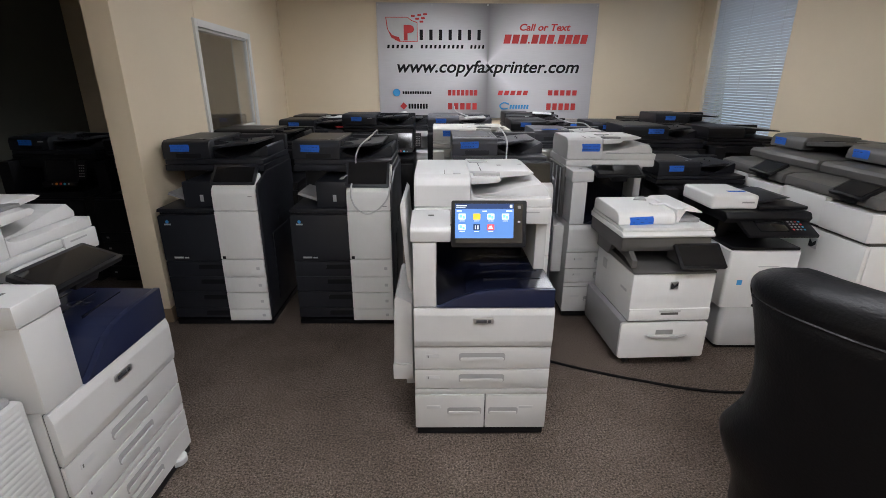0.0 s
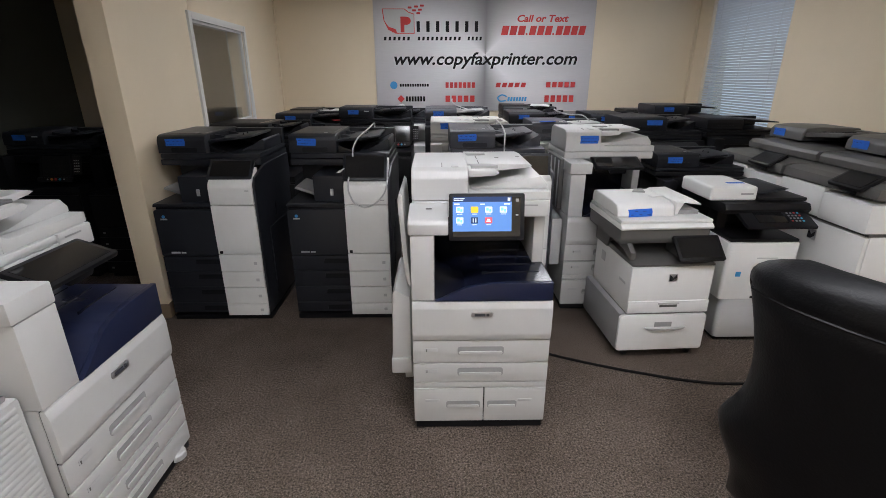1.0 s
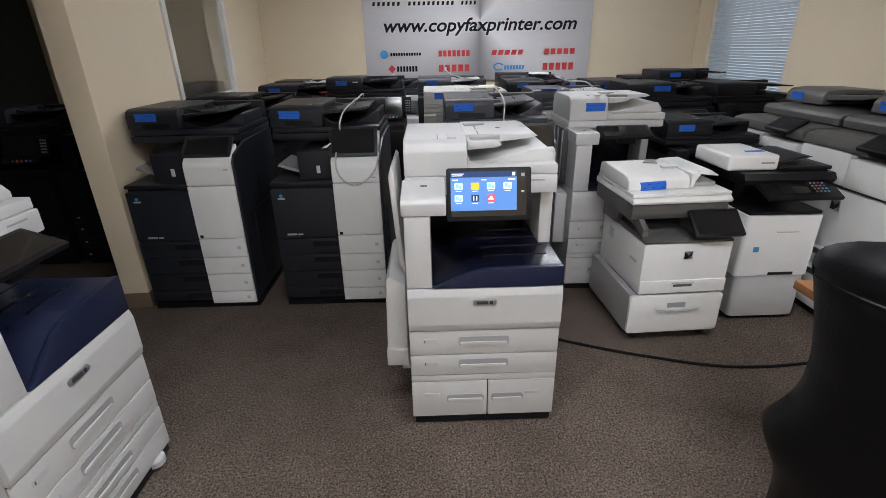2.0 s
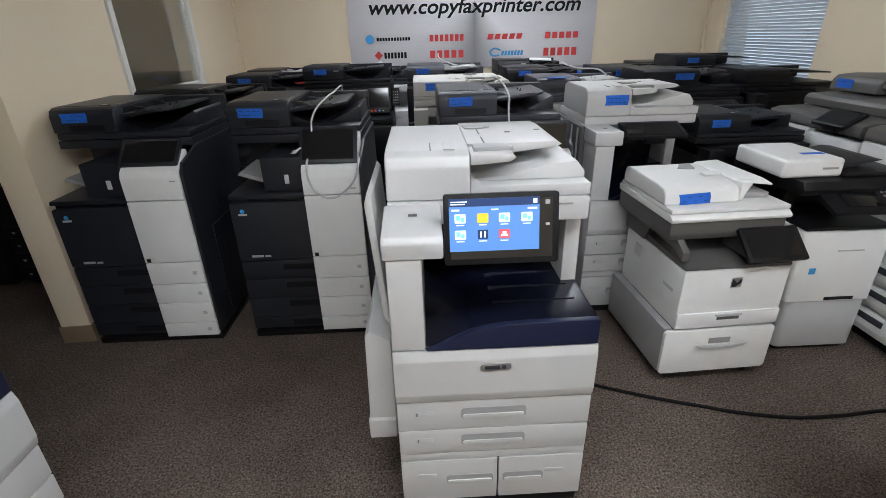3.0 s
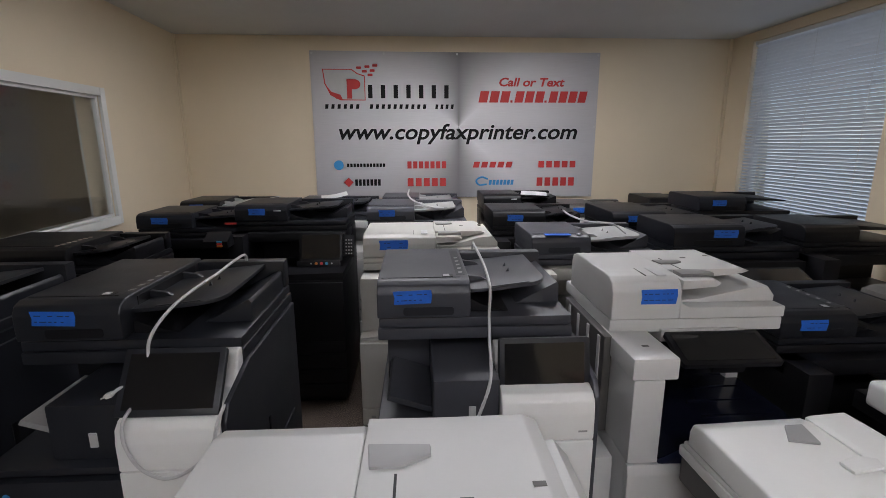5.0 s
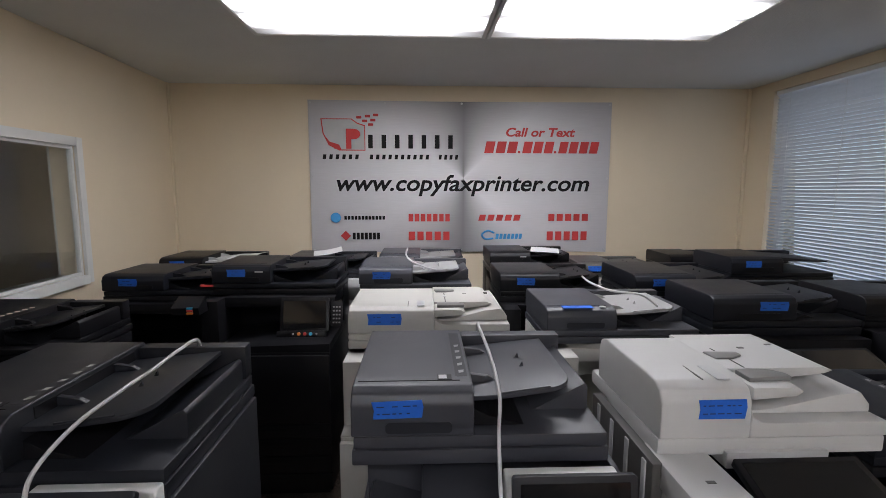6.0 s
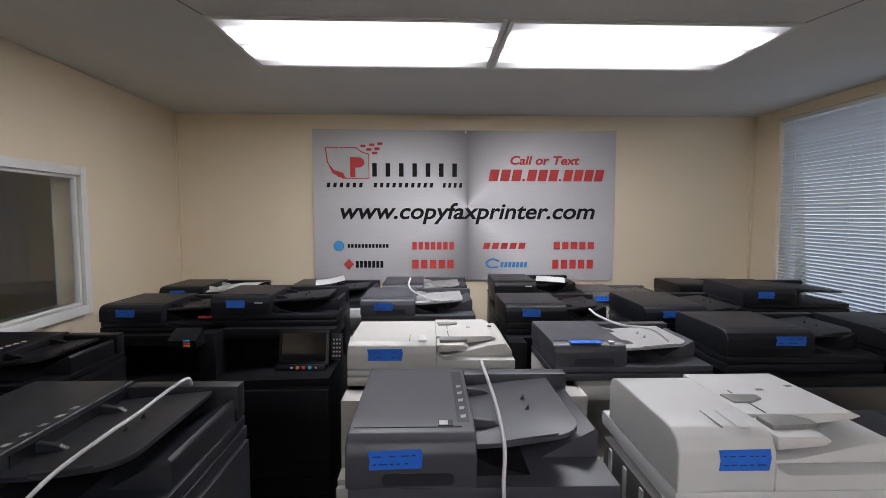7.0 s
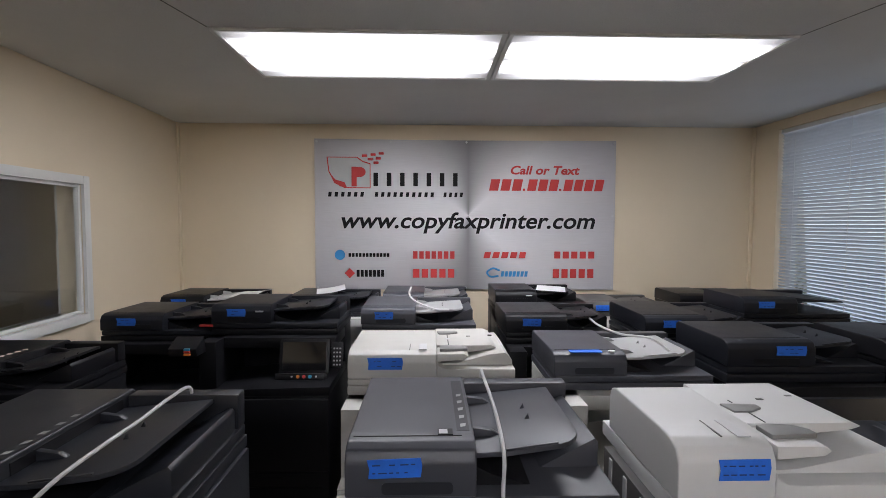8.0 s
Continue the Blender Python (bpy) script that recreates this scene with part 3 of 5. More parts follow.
def two_tone_copier(x, y, label, lean, dark, hood, side, rz=0, strips=True, dx=0.0, dz=0.0, tall=1.06, y_feed=0.185):
    """Charcoal floor copier with a tall white front panel on one side and a tiltable screen above it."""
    t = thing("photocopier", label, "photocopier", x, y, rz, group="two-tone copiers")
    t.scale = (1.025, 1.02, tall)
    W, D = 0.615, 0.70
    zt = 0.744
    # cabinet
    part("cabinet", box(0.0, W - 0.01, 0.03, D, 0.05, zt - 0.01, 0.008), side, t)
    part("plinth", box(0.0, W + 0.008, 0.004, D - 0.01, 0.004, 0.0325, 0.003), DEEP, t)
    casters(t, W, D)
    # dark doors and drawers
    door = part("front_door", prism(rrect(0.0, 0.352, 0.43, zt - 0.03, 0.012), "y", 0.0, 0.03, 0.004), dark, t)
    part("maker_mark", box(0.035, 0.075, -0.0012, 0.002, 0.655, 0.664, 0), LIGHTGREY, door)
    part("maker_sign", cyl(0.055, -0.0012, 0.675, 0.010, 0.003, "y", 12, 0), PRINTBLUE, door)
    part("model_mark", join(box(0.06, 0.115, -0.0012, 0.002, 0.447, 0.458, 0), box(0.122, 0.15, -0.0012, 0.002, 0.447, 0.456, 0)), LIGHTGREY, door)
    zs = (0.05, 0.117, 0.225, 0.329, 0.426)
    for a, b in zip(zs, zs[1:]):
        d = part("dark_drawer", box(0.0, 0.352, 0.002, 0.03, a + 0.0015, b - 0.0015, 0.004), dark, t)
        part("handle", prism([(0.195, b - 0.05), (0.20, b - 0.018), (0.352, b - 0.018), (0.352, b - 0.05)], "y", -0.001, 0.012, 0.004), DEEP, d)
    # black sheet added behind the white panels to shade their gaps
    part("panel_gap_shade", box(0.356, W - 0.008, 0.012, 0.0295, 0.04, 0.74, 0), DEEP, t)
    # white panel: upright, its head leaning back
    px0, px1 = 0.352, W - 0.004
    splits = (0.034, 0.113, 0.225, 0.329, 0.443, 0.742)
    for i, (a, b) in enumerate(zip(splits, splits[1:])):
        w = part("white_panel", box(px0, px1, -0.012, 0.011, a + 0.0016, b - 0.0016, 0.004), BRIGHTWHITE, t)
        if i < 4:
            part("size_mark", prism(rrect(px1 - 0.05, px1 - 0.03, (a + b) / 2 - 0.01, (a + b) / 2 + 0.008, 0.003), "y", -0.0135, -0.0115, 0), LIGHTGREY, w)
        else:
            part("power_key", box(px0 + 0.012, px0 + 0.03, -0.0138, -0.011, 0.447, 0.465, 0.001), DEEP, w)
    if lean > 40:
        head = [(-0.012, 0.744), (-0.012, 0.845), (-0.004, 0.868), (0.012, 0.882), (0.10, 0.942), (0.12, 0.942), (0.12, 0.744)]
    else:
        head = [(-0.012, 0.744), (-0.012, 0.82), (-0.006, 0.855), (0.012, 0.872), (0.06, 0.885), (0.13, 0.895), (0.155, 0.975 + dz), (0.165, 0.985 + dz), (0.19, 0.985 + dz), (0.19, 0.744)]
    part("white_head", prism(head, "x", px0, px1, 0.006, 3), BRIGHTWHITE, t)
    part("head_mark", box(px1 - 0.045, px1 - 0.02, -0.0132 if lean > 40 else -0.0128, -0.009, 0.826 if lean > 40 else 0.768, 0.831 if lean > 40 else 0.773, 0), MIDGREY, t)
    # dark flank with a chamfered shoulder
    part("flank", prism([(0.0, 0.05), (0.0, 0.86), (0.03, 0.90), (0.20, 0.945), (D, 0.945), (D, 0.05)], "x", W - 0.004, W + 0.012, 0.005), dark, t)
    part("flank_door", box(W + 0.010, W + 0.016, 0.16, D - 0.10, 0.10, 0.56, 0.003), dark, t)
    part("flank_grip", box(W + 0.0145, W + 0.018, 0.30, 0.32, 0.60, 0.70, 0.002), DEEP, t)
    # inner tray and finisher under the scanner
    part("inner_shelf", prism([(0.0, zt - 0.012), (0.006, zt + 0.008), (0.35, zt + 0.008), (0.35, zt - 0.012)], "y", 0.0, D - 0.02, 0.004), dark, t)
    part("finisher", box(0.165, 0.352, 0.03, D - 0.06, zt + 0.01, 0.905, 0.008), dark, t)
    part("finisher_latch", box(0.265, 0.285, 0.026, 0.034, 0.79, 0.83, 0.002), LIGHTGREY, t)
    part("paper_tray", prism([(0.03, 0.815), (0.04, 0.83), (0.17, 0.79), (0.17, 0.77)], "y", 0.10, D - 0.16, 0.004), dark if dark is GRAPHITE else MIDGREY, t)
    part("back_column", box(0.02, W - 0.02, 0.36, D, zt, 0.945, 0.006), dark, t)
    if lean > 40:
        touch_panel(t, 0.341, 0.603, 0.068, 0.942, 0.142, lean, BLACK)
    else:
        touch_panel(t, 0.346 + dx, 0.606 + dx, 0.055, 0.952 + dz, 0.168, lean, BLACK)
    adf_top(t, W, y_feed, D + 0.02, 0.942, 1.122, hood, hood, feed=0.47, strips=strips, tape_w=0.115, tape_dx=-0.012)
    return t


def icon_screen(p, m, w, h):
    """Lit home screen: title bar, seven tiles, small caption bars."""
    part("lit_screen", tilt(box(-w / 2, w / 2, -0.0022, -0.0012, -h / 2, h / 2, 0), m), LCD, p)
    part("title_bar", tilt(box(-w / 2, w / 2, -0.0028, -0.0020, h / 2 - 0.020, h / 2, 0), m), LCDBAR, p)
    part("title_text", tilt(join(box(-w / 2 + 0.004, -w / 2 + 0.045, -0.0034, -0.0026, h / 2 - 0.009, h / 2 - 0.006, 0), box(-w / 2 + 0.004, -w / 2 + 0.04, -0.0034, -0.0026, h / 2 - 0.015, h / 2 - 0.012, 0)), m), ICONWHITE, p)
    for a, b, c, d in ((-w / 2 + 0.006, -w / 2 + 0.026, h / 2 - 0.031, h / 2 - 0.026), (-0.008, 0.010, h / 2 - 0.031, h / 2 - 0.027), (w / 2 - 0.03, w / 2 - 0.006, h / 2 - 0.031, h / 2 - 0.026), (w / 2 - 0.016, w / 2 - 0.006, h / 2 - 0.016, h / 2 - 0.004)):
        part("menu_text", tilt(box(a, b, -0.0034, -0.0026, c, d, 0), m), ICONWHITE, p)
    cols = [-0.38, -0.13, 0.11, 0.36]
    for r, row in enumerate(((ICONWHITE, ICONYELLOW, ICONWHITE, ICONWHITE), (ICONWHITE, ICONWHITE, ICONRED))):
        for c, mat in enumerate(row):
            cx, cz = cols[c] * w, h * (0.13 - 0.31 * r)
            if r == 1 and c == 1:
                tile = part("tile", tilt(box(cx - 0.013, cx + 0.013, -0.0030, -0.0020, cz - 0.012, cz + 0.012, 0), m), LCDBAR, p)
                part("tile_mark", tilt(join(box(cx - 0.007, cx - 0.003, -0.0036, -0.0028, cz - 0.008, cz + 0.008, 0), box(cx + 0.003, cx + 0.007, -0.0036, -0.0028, cz - 0.008, cz + 0.008, 0)), m), ICONWHITE, tile)
            else:
                tile = part("tile", tilt(prism(rrect(cx - 0.014, cx + 0.014, cz - 0.012, cz + 0.012, 0.003), "y", -0.0030, -0.0020, 0), m), mat, p)
                if mat is ICONWHITE:
                    part("tile_mark", tilt(join(box(cx - 0.010, cx + 0.000, -0.0036, -0.0028, cz - 0.004, cz + 0.008, 0), box(cx + 0.002, cx + 0.010, -0.0036, -0.0028, cz - 0.008, cz + 0.002, 0)), m), ICONCYAN, tile)
                elif mat is not ICONYELLOW:
                    part("tile_mark", tilt(join(box(cx - 0.009, cx + 0.009, -0.0036, -0.0028, cz - 0.006, cz - 0.001, 0), box(cx - 0.005, cx + 0.005, -0.0036, -0.0028, cz, cz + 0.006, 0)), m), ICONWHITE if mat is ICONRED else LCD, tile)
            part("caption", tilt(box(cx - 0.010, cx + 0.010, -0.003, -0.002, cz - 0.0185, cz - 0.0160, 0), m), ICONWHITE, p)


def smooth_feeder(t, W, y0, y1, z0, z1, fx, white, guide, inner=0.0):
    """A smooth-shelled document feeder: hood, flush input tray with a nose, hollow output bed."""
    part("feeder_lid", prism([(fx, z0), (fx, z0 + 0.075), (fx + 0.008, z0 + 0.05), (fx + 0.03, z0 + 0.038), (fx + 0.06, z0 + 0.036), (W, z0 + 0.036), (W, z0)], "y", y0, y1, 0.006, 3), white, t)
    hood = part("feeder_hood", prism([(y0 - 0.002, z0), (y0 - 0.002, z1 - 0.045), (y0 + 0.012, z1 - 0.016), (y0 + 0.04, z1 - 0.003), (y0 + 0.09, z1), (y1 - 0.05, z1), (y1 - 0.012, z1 - 0.012), (y1, z1 - 0.04), (y1, z0)], "x", 0.0, fx - 0.0008, 0.006, 3), white, t)
    part("release_latch", box(fx - 0.072, fx - 0.040, y0 + 0.030, y0 + 0.120, z1 - 0.002, z1 + 0.0015, 0.001), LIGHTGREY, hood)
    part("hood_slit", box(fx - 0.110, fx - 0.107, y0 + 0.030, y0 + 0.120, z1 - 0.002, z1 + 0.0008, 0), GREY, hood)
    deck = z0 + 0.037
    tray = part("input_tray", prism([(fx - 0.0005, z1 - 0.04), (fx - 0.0005, z1 - 0.002), (fx + 0.12, z1 - 0.003), (W - 0.085, z1 - 0.002), (W - 0.06, z1 - 0.012), (W - 0.085, z1 - 0.020), (fx + 0.12, z1 - 0.034)], "y", y0 + 0.105, y1 - 0.006, 0.003), white, t)
    part("tray_nose", prism([(fx, z1 - 0.042), (fx, z1 - 0.010), (fx + 0.11, z1 - 0.010), (fx + 0.128, z1 - 0.022), (fx + 0.11, z1 - 0.034)], "y", y0 - 0.002, y0 + 0.1045, 0.006), white, tray)
    part("paper_guide", prism([(fx + 0.012, y0 + 0.032), (fx + 0.125, y0 + 0.040), (fx + 0.125, y0 + 0.065), (fx + 0.10, y0 + 0.09), (fx + 0.05, y0 + 0.098), (fx + 0.012, y0 + 0.09)], "z", z1 - 0.012, z1 + 0.0015, 0.004), guide, tray)
    yi = y1 - inner - 0.035
    part("paper_guide", prism([(fx + 0.005, yi - 0.045), (fx + 0.10, yi - 0.05), (fx + 0.10, yi - 0.075), (fx + 0.06, yi - 0.098), (fx + 0.012, yi - 0.10)], "z", z1 - 0.010, z1 + 0.003, 0.004), guide, tray)
    part("tray_slot", join(box(fx + 0.048, fx + 0.052, y0 + 0.110, y0 + 0.20, z1 - 0.005, z1 - 0.0016, 0), box(fx + 0.048, fx + 0.052, y0 + 0.240, y1 - 0.145, z1 - 0.005, z1 - 0.0016, 0)), DEEP, tray)
    part("tray_emblem", cyl(fx + 0.05, y0 + 0.220, z1 - 0.005, 0.010, 0.0035, "z", 14, 0), LIGHTGREY, tray)
    for k, (u, v) in enumerate(((0.135, 0.26), (0.235, 0.285))):
        part("sensor_window", box(fx + u, fx + u + 0.018, y0 + v, y0 + v + 0.010, z1 - 0.008, z1 - 0.0012, 0), GREY, tray)
    part("output_bed", prism([(fx + 0.002, deck), (fx + 0.002, deck + 0.008), (fx + 0.09, deck + 0.012), (W - 0.10, deck + 0.045), (W - 0.03, deck + 0.052), (W - 0.004, deck + 0.02), (W - 0.004, deck)], "y", y0 + 0.05, y1 - 0.01, 0.006), white, t)
    part("throat", box(fx - 0.003, fx + 0.001, y0 + 0.06, y1 - 0.05, deck + 0.012, deck + 0.04, 0), DEEP, t)


def navy_copier(x, y, rz, label, powered, side_tray=True, cavity=NAVY, white=WHITE, flat=False, zs=1.0, colw=0.092, full=False, bay=0.735):
    """White floor copier with a navy output bay, drawers below, a wide touch screen on a bracket."""
    t = thing("photocopier", label, "photocopier", x, y, rz, group="navy-bay copiers")
    t.scale = (1.025, 1.02, zs)
    W, D = 0.575, 0.66
    part("plinth", box(0.008, W - 0.008, 0.006, D - 0.03, 0.008, 0.0415, 0.003), DEEP, t)
    casters(t, W, D, 0.07)
    if full:
        for fx in (0.09, W - 0.09):
            part("stabiliser_foot", cyl(fx, 0.012, 0.018, 0.036, 0.034, "z", 20, 0.006), LIGHTGREY, t)
    part("cabinet", box(0.004, W - 0.004, 0.02, D, 0.042, 0.652, 0.006), white, t)
    # two half-width drawers, two full-width ones
    # handle plates are mid grey for the shade in the white recesses
    recess_shade = MIDGREY
    # black backing sheet puts shade into the gaps between drawers
    part("drawer_gap_shade", box(0.006, W - 0.006, 0.0145, 0.0195, 0.05, 0.648, 0), DEEP, t)
    if full:
        for a, b in ((0.045, 0.138), (0.141, 0.222)):
            d = part("drawer", box(0.0, W, 0.0, 0.014, a, b - 0.001, 0.004), white, t)
            part("handle", prism(rrect(0.188, 0.383, b - 0.062, b - 0.020, 0.012), "y", -0.0012, 0.012, 0), recess_shade, d)
            part("handle_lip", prism(rrect(0.194, 0.377, b - 0.060, b - 0.042, 0.008), "y", -0.005, 0.004, 0.002), white, d)
            part("size_mark", box(0.06, 0.105, -0.0012, 0.002, b - 0.055, b - 0.03, 0.001), LIGHTGREY, d)
    for a, b, hl in () if full else ((0.0, 0.303, (0.14, 0.29)), (0.307, W, (0.32, 0.45))):
        d = part("drawer", box(a, b, 0.0, 0.014, 0.045, 0.221, 0.004), white, t)
        part("handle", prism(rrect(hl[0], hl[1], 0.118, 0.156, 0.011), "y", -0.0012, 0.012, 0), MIDGREY, d)
        part("handle_lip", prism(rrect(hl[0] + 0.005, hl[1] - 0.005, 0.120, 0.136, 0.007), "y", -0.005, 0.004, 0.002), white, d)
        part("size_mark", box(a + 0.05 if a == 0 else b - 0.12, (a + 0.05 if a == 0 else b - 0.12) + 0.06, -0.0012, 0.002, 0.15, 0.165, 0.001), LIGHTGREY, d)
    part("rail", box(0.0, W, 0.002, 0.014, 0.225, 0.253, 0.003), white, t)
    for a, b in ((0.257, 0.352), (0.356, 0.466)):
        d = part("drawer", box(0.0, W, 0.0, 0.014, a, b - 0.001, 0.004), white, t)
        c = (a + b) / 2 + 0.006
        part("handle", prism(rrect(0.188, 0.383, c - 0.022, c + 0.020, 0.012), "y", -0.0012, 0.012, 0), recess_shade, d)
        part("handle_lip", prism(rrect(0.194, 0.377, c - 0.020, c - 0.003, 0.008), "y", -0.005, 0.004, 0.002), white, d)
        part("size_mark", box(0.05, 0.105, -0.0012, 0.002, c - 0.006, c + 0.012, 0.001), LIGHTGREY, d)
        part("paper_number", box(0.056, 0.060, -0.002, 0.0, c - 0.004, c + 0.008, 0), GREY, d)
    door = part("front_door", prism([(-0.004, 0.4695), (-0.010, 0.50), (-0.010, 0.62), (-0.002, 0.651), (0.014, 0.651), (0.014, 0.4695)], "x", 0.0, W, 0.004), white, t)
    badge = part("badge", prism(rrect(0.242, 0.330, 0.583, 0.608, 0.011), "y", -0.0145, -0.008, 0.002), CHROME, door)
    part("badge_plate", join(box(0.255, 0.298, -0.0158, -0.014, 0.589, 0.602, 0.001), box(0.303, 0.315, -0.0158, -0.014, 0.589, 0.602, 0.001)), GRAPHITE, badge)
    # output bay
    def sweep(y0, y1, drop, material, name):
        """The tray's outline: a shallow rise from the column to a level floor."""
        top = bay - drop
        run = ((0.0, 0.0), (0.028, 0.10), (0.075, 0.42), (0.125, 0.72), (0.17, 0.87), (0.22, 0.95), (0.28, 0.985))
        pts = [(colw + u, 0.656 + (top - 0.656) * v) for u, v in run] + [(W - 0.004, top), (W - 0.004, 0.6545)]
        return part(name, prism([(colw, 0.6545)] + pts[1:], "y", y0, y1, 0.004), material, t)

    sweep(-0.006, 0.016, 0.0, cavity, "bay_front")
    # floor, ribs and back take the bay's shade as colour; full floor stays plain
    sweep(0.0165, D - 0.08, 0.004, cavity if full else NAVYSHADED, "bay_floor")
    for k in range(4):
        part("tray_rib", box(colw + 0.20, W - 0.04, 0.12 + 0.09 * k, 0.123 + 0.09 * k, bay - 0.012, bay - 0.0015, 0), NAVYSHADED, t)
    part("bay_back", box(0.06, W - 0.01, D - 0.12, D, 0.655, 1.0, 0.004), NAVYSHADED, t)
    zarm = 0.925 if flat else 0.94
    part("front_column", box(0.0, colw, 0.0, D - 0.13, 0.655, zarm - 0.002, 0.006), white, t)
    part("rear_column", box(W - 0.05, W - 0.002, 0.235 if not flat else D - 0.30, D - 0.005, 0.70, 1.0, 0.006), white, t)
    if flat:
        part("arm", box(-0.008, colw + (0.0 if full else 0.035), -0.004, 0.26, zarm, zarm + 0.066, 0.007), white, t)
    else:
        part("arm", prism([(-0.004, 0.94), (-0.006, 0.986), (0.006, 1.0), (0.185, 1.024), (0.185, 0.94)], "x", -0.008, 0.148, 0.006), white, t)
    if flat:
        part("arm_tag", box(0.055, 0.075, 0.08, 0.09, zarm + 0.0655, zarm + 0.0672, 0), GREY, t)
    else:
        part("arm_tag", tilt(box(-0.012, 0.012, -0.006, 0.006, 0.0, 0.0016, 0), pose(0.072, 0.12, 1.0153, 7.6, 0, 0)), GREY, t)
    if flat:
        part("arm_back", box(0.0, colw, 0.20, D - 0.13, zarm, 0.9985, 0.004), white, t)
    slab = flat and not full
    if flat:
        part("fascia", box(colw + 0.0745, W - 0.1515, 0.187, 0.30, 0.957, 0.999, 0.004), white, t)
    if full:
        part("wing", box(W - 0.15, W + 0.002, 0.185, 0.30, 0.955, 1.030, 0.007), white, t)
    if not slab:
        part("model_mark", box(W - 0.125, W - 0.05, 0.1838, 0.19, 1.008, 1.014, 0), MIDGREY, t)
    part("scanner_base", box(0.0, W - 0.152 if full else W, 0.20 if slab else 0.188 if full else 0.186, D, 1.0 if full else 0.985 if slab else 0.958, 1.03, 0.008), white, t)
    if side_tray:
        st = part("side_tray", prism([(-0.012, 0.30), (-0.012, 0.62), (-0.075, 0.66), (-0.088, 0.64), (-0.098, 0.28), (-0.07, 0.25), (-0.012, 0.25)], "y", 0.10, 0.50, 0.008), white, t)
        part("tray_flap", prism([(-0.012, 0.66), (-0.03, 0.70), (-0.055, 1.05), (-0.045, 1.085), (-0.034, 1.07), (-0.018, 0.80), (-0.008, 0.68)], "y", 0.12, 0.47, 0.004), white, st)
        part("tray_foot", box(-0.10, -0.012, 0.085, 0.16, 0.245, 0.32, 0.006), white, st)
        part("side_strut", box(-0.05, -0.012, 0.20, 0.26, 0.14, 0.25, 0.004), LIGHTGREY, st)
    smooth_feeder(t, W, 0.195, (0.60 if flat and not full else 0.66), 1.032, 1.170, 0.225 if slab else 0.235, white, GUIDE if flat else MIDGREY, 0.10 if slab else 0.0)
    # screen bracket
    p, m = touch_panel(t, 0.15, 0.45, 0.08, 0.985, 0.14, 70, DEEP) if flat else touch_panel(t, 0.151, 0.441, 0.022, 1.0075, 0.185, 12, DEEP)
    if powered:
        mm = m @ Matrix.Translation((-0.018, 0, 0.012))
        icon_screen(p, mm, 0.226, 0.136)
        part("home_key", tilt(box(0.110, 0.122, -0.0014, 0.0, 0.060, 0.072, 0.001), m), MIDGREY, p)
        part("power_key", tilt(box(0.111, 0.121, -0.0014, 0.0, 0.005, 0.012, 0.001), m), LIGHTGREY, p)
    return t


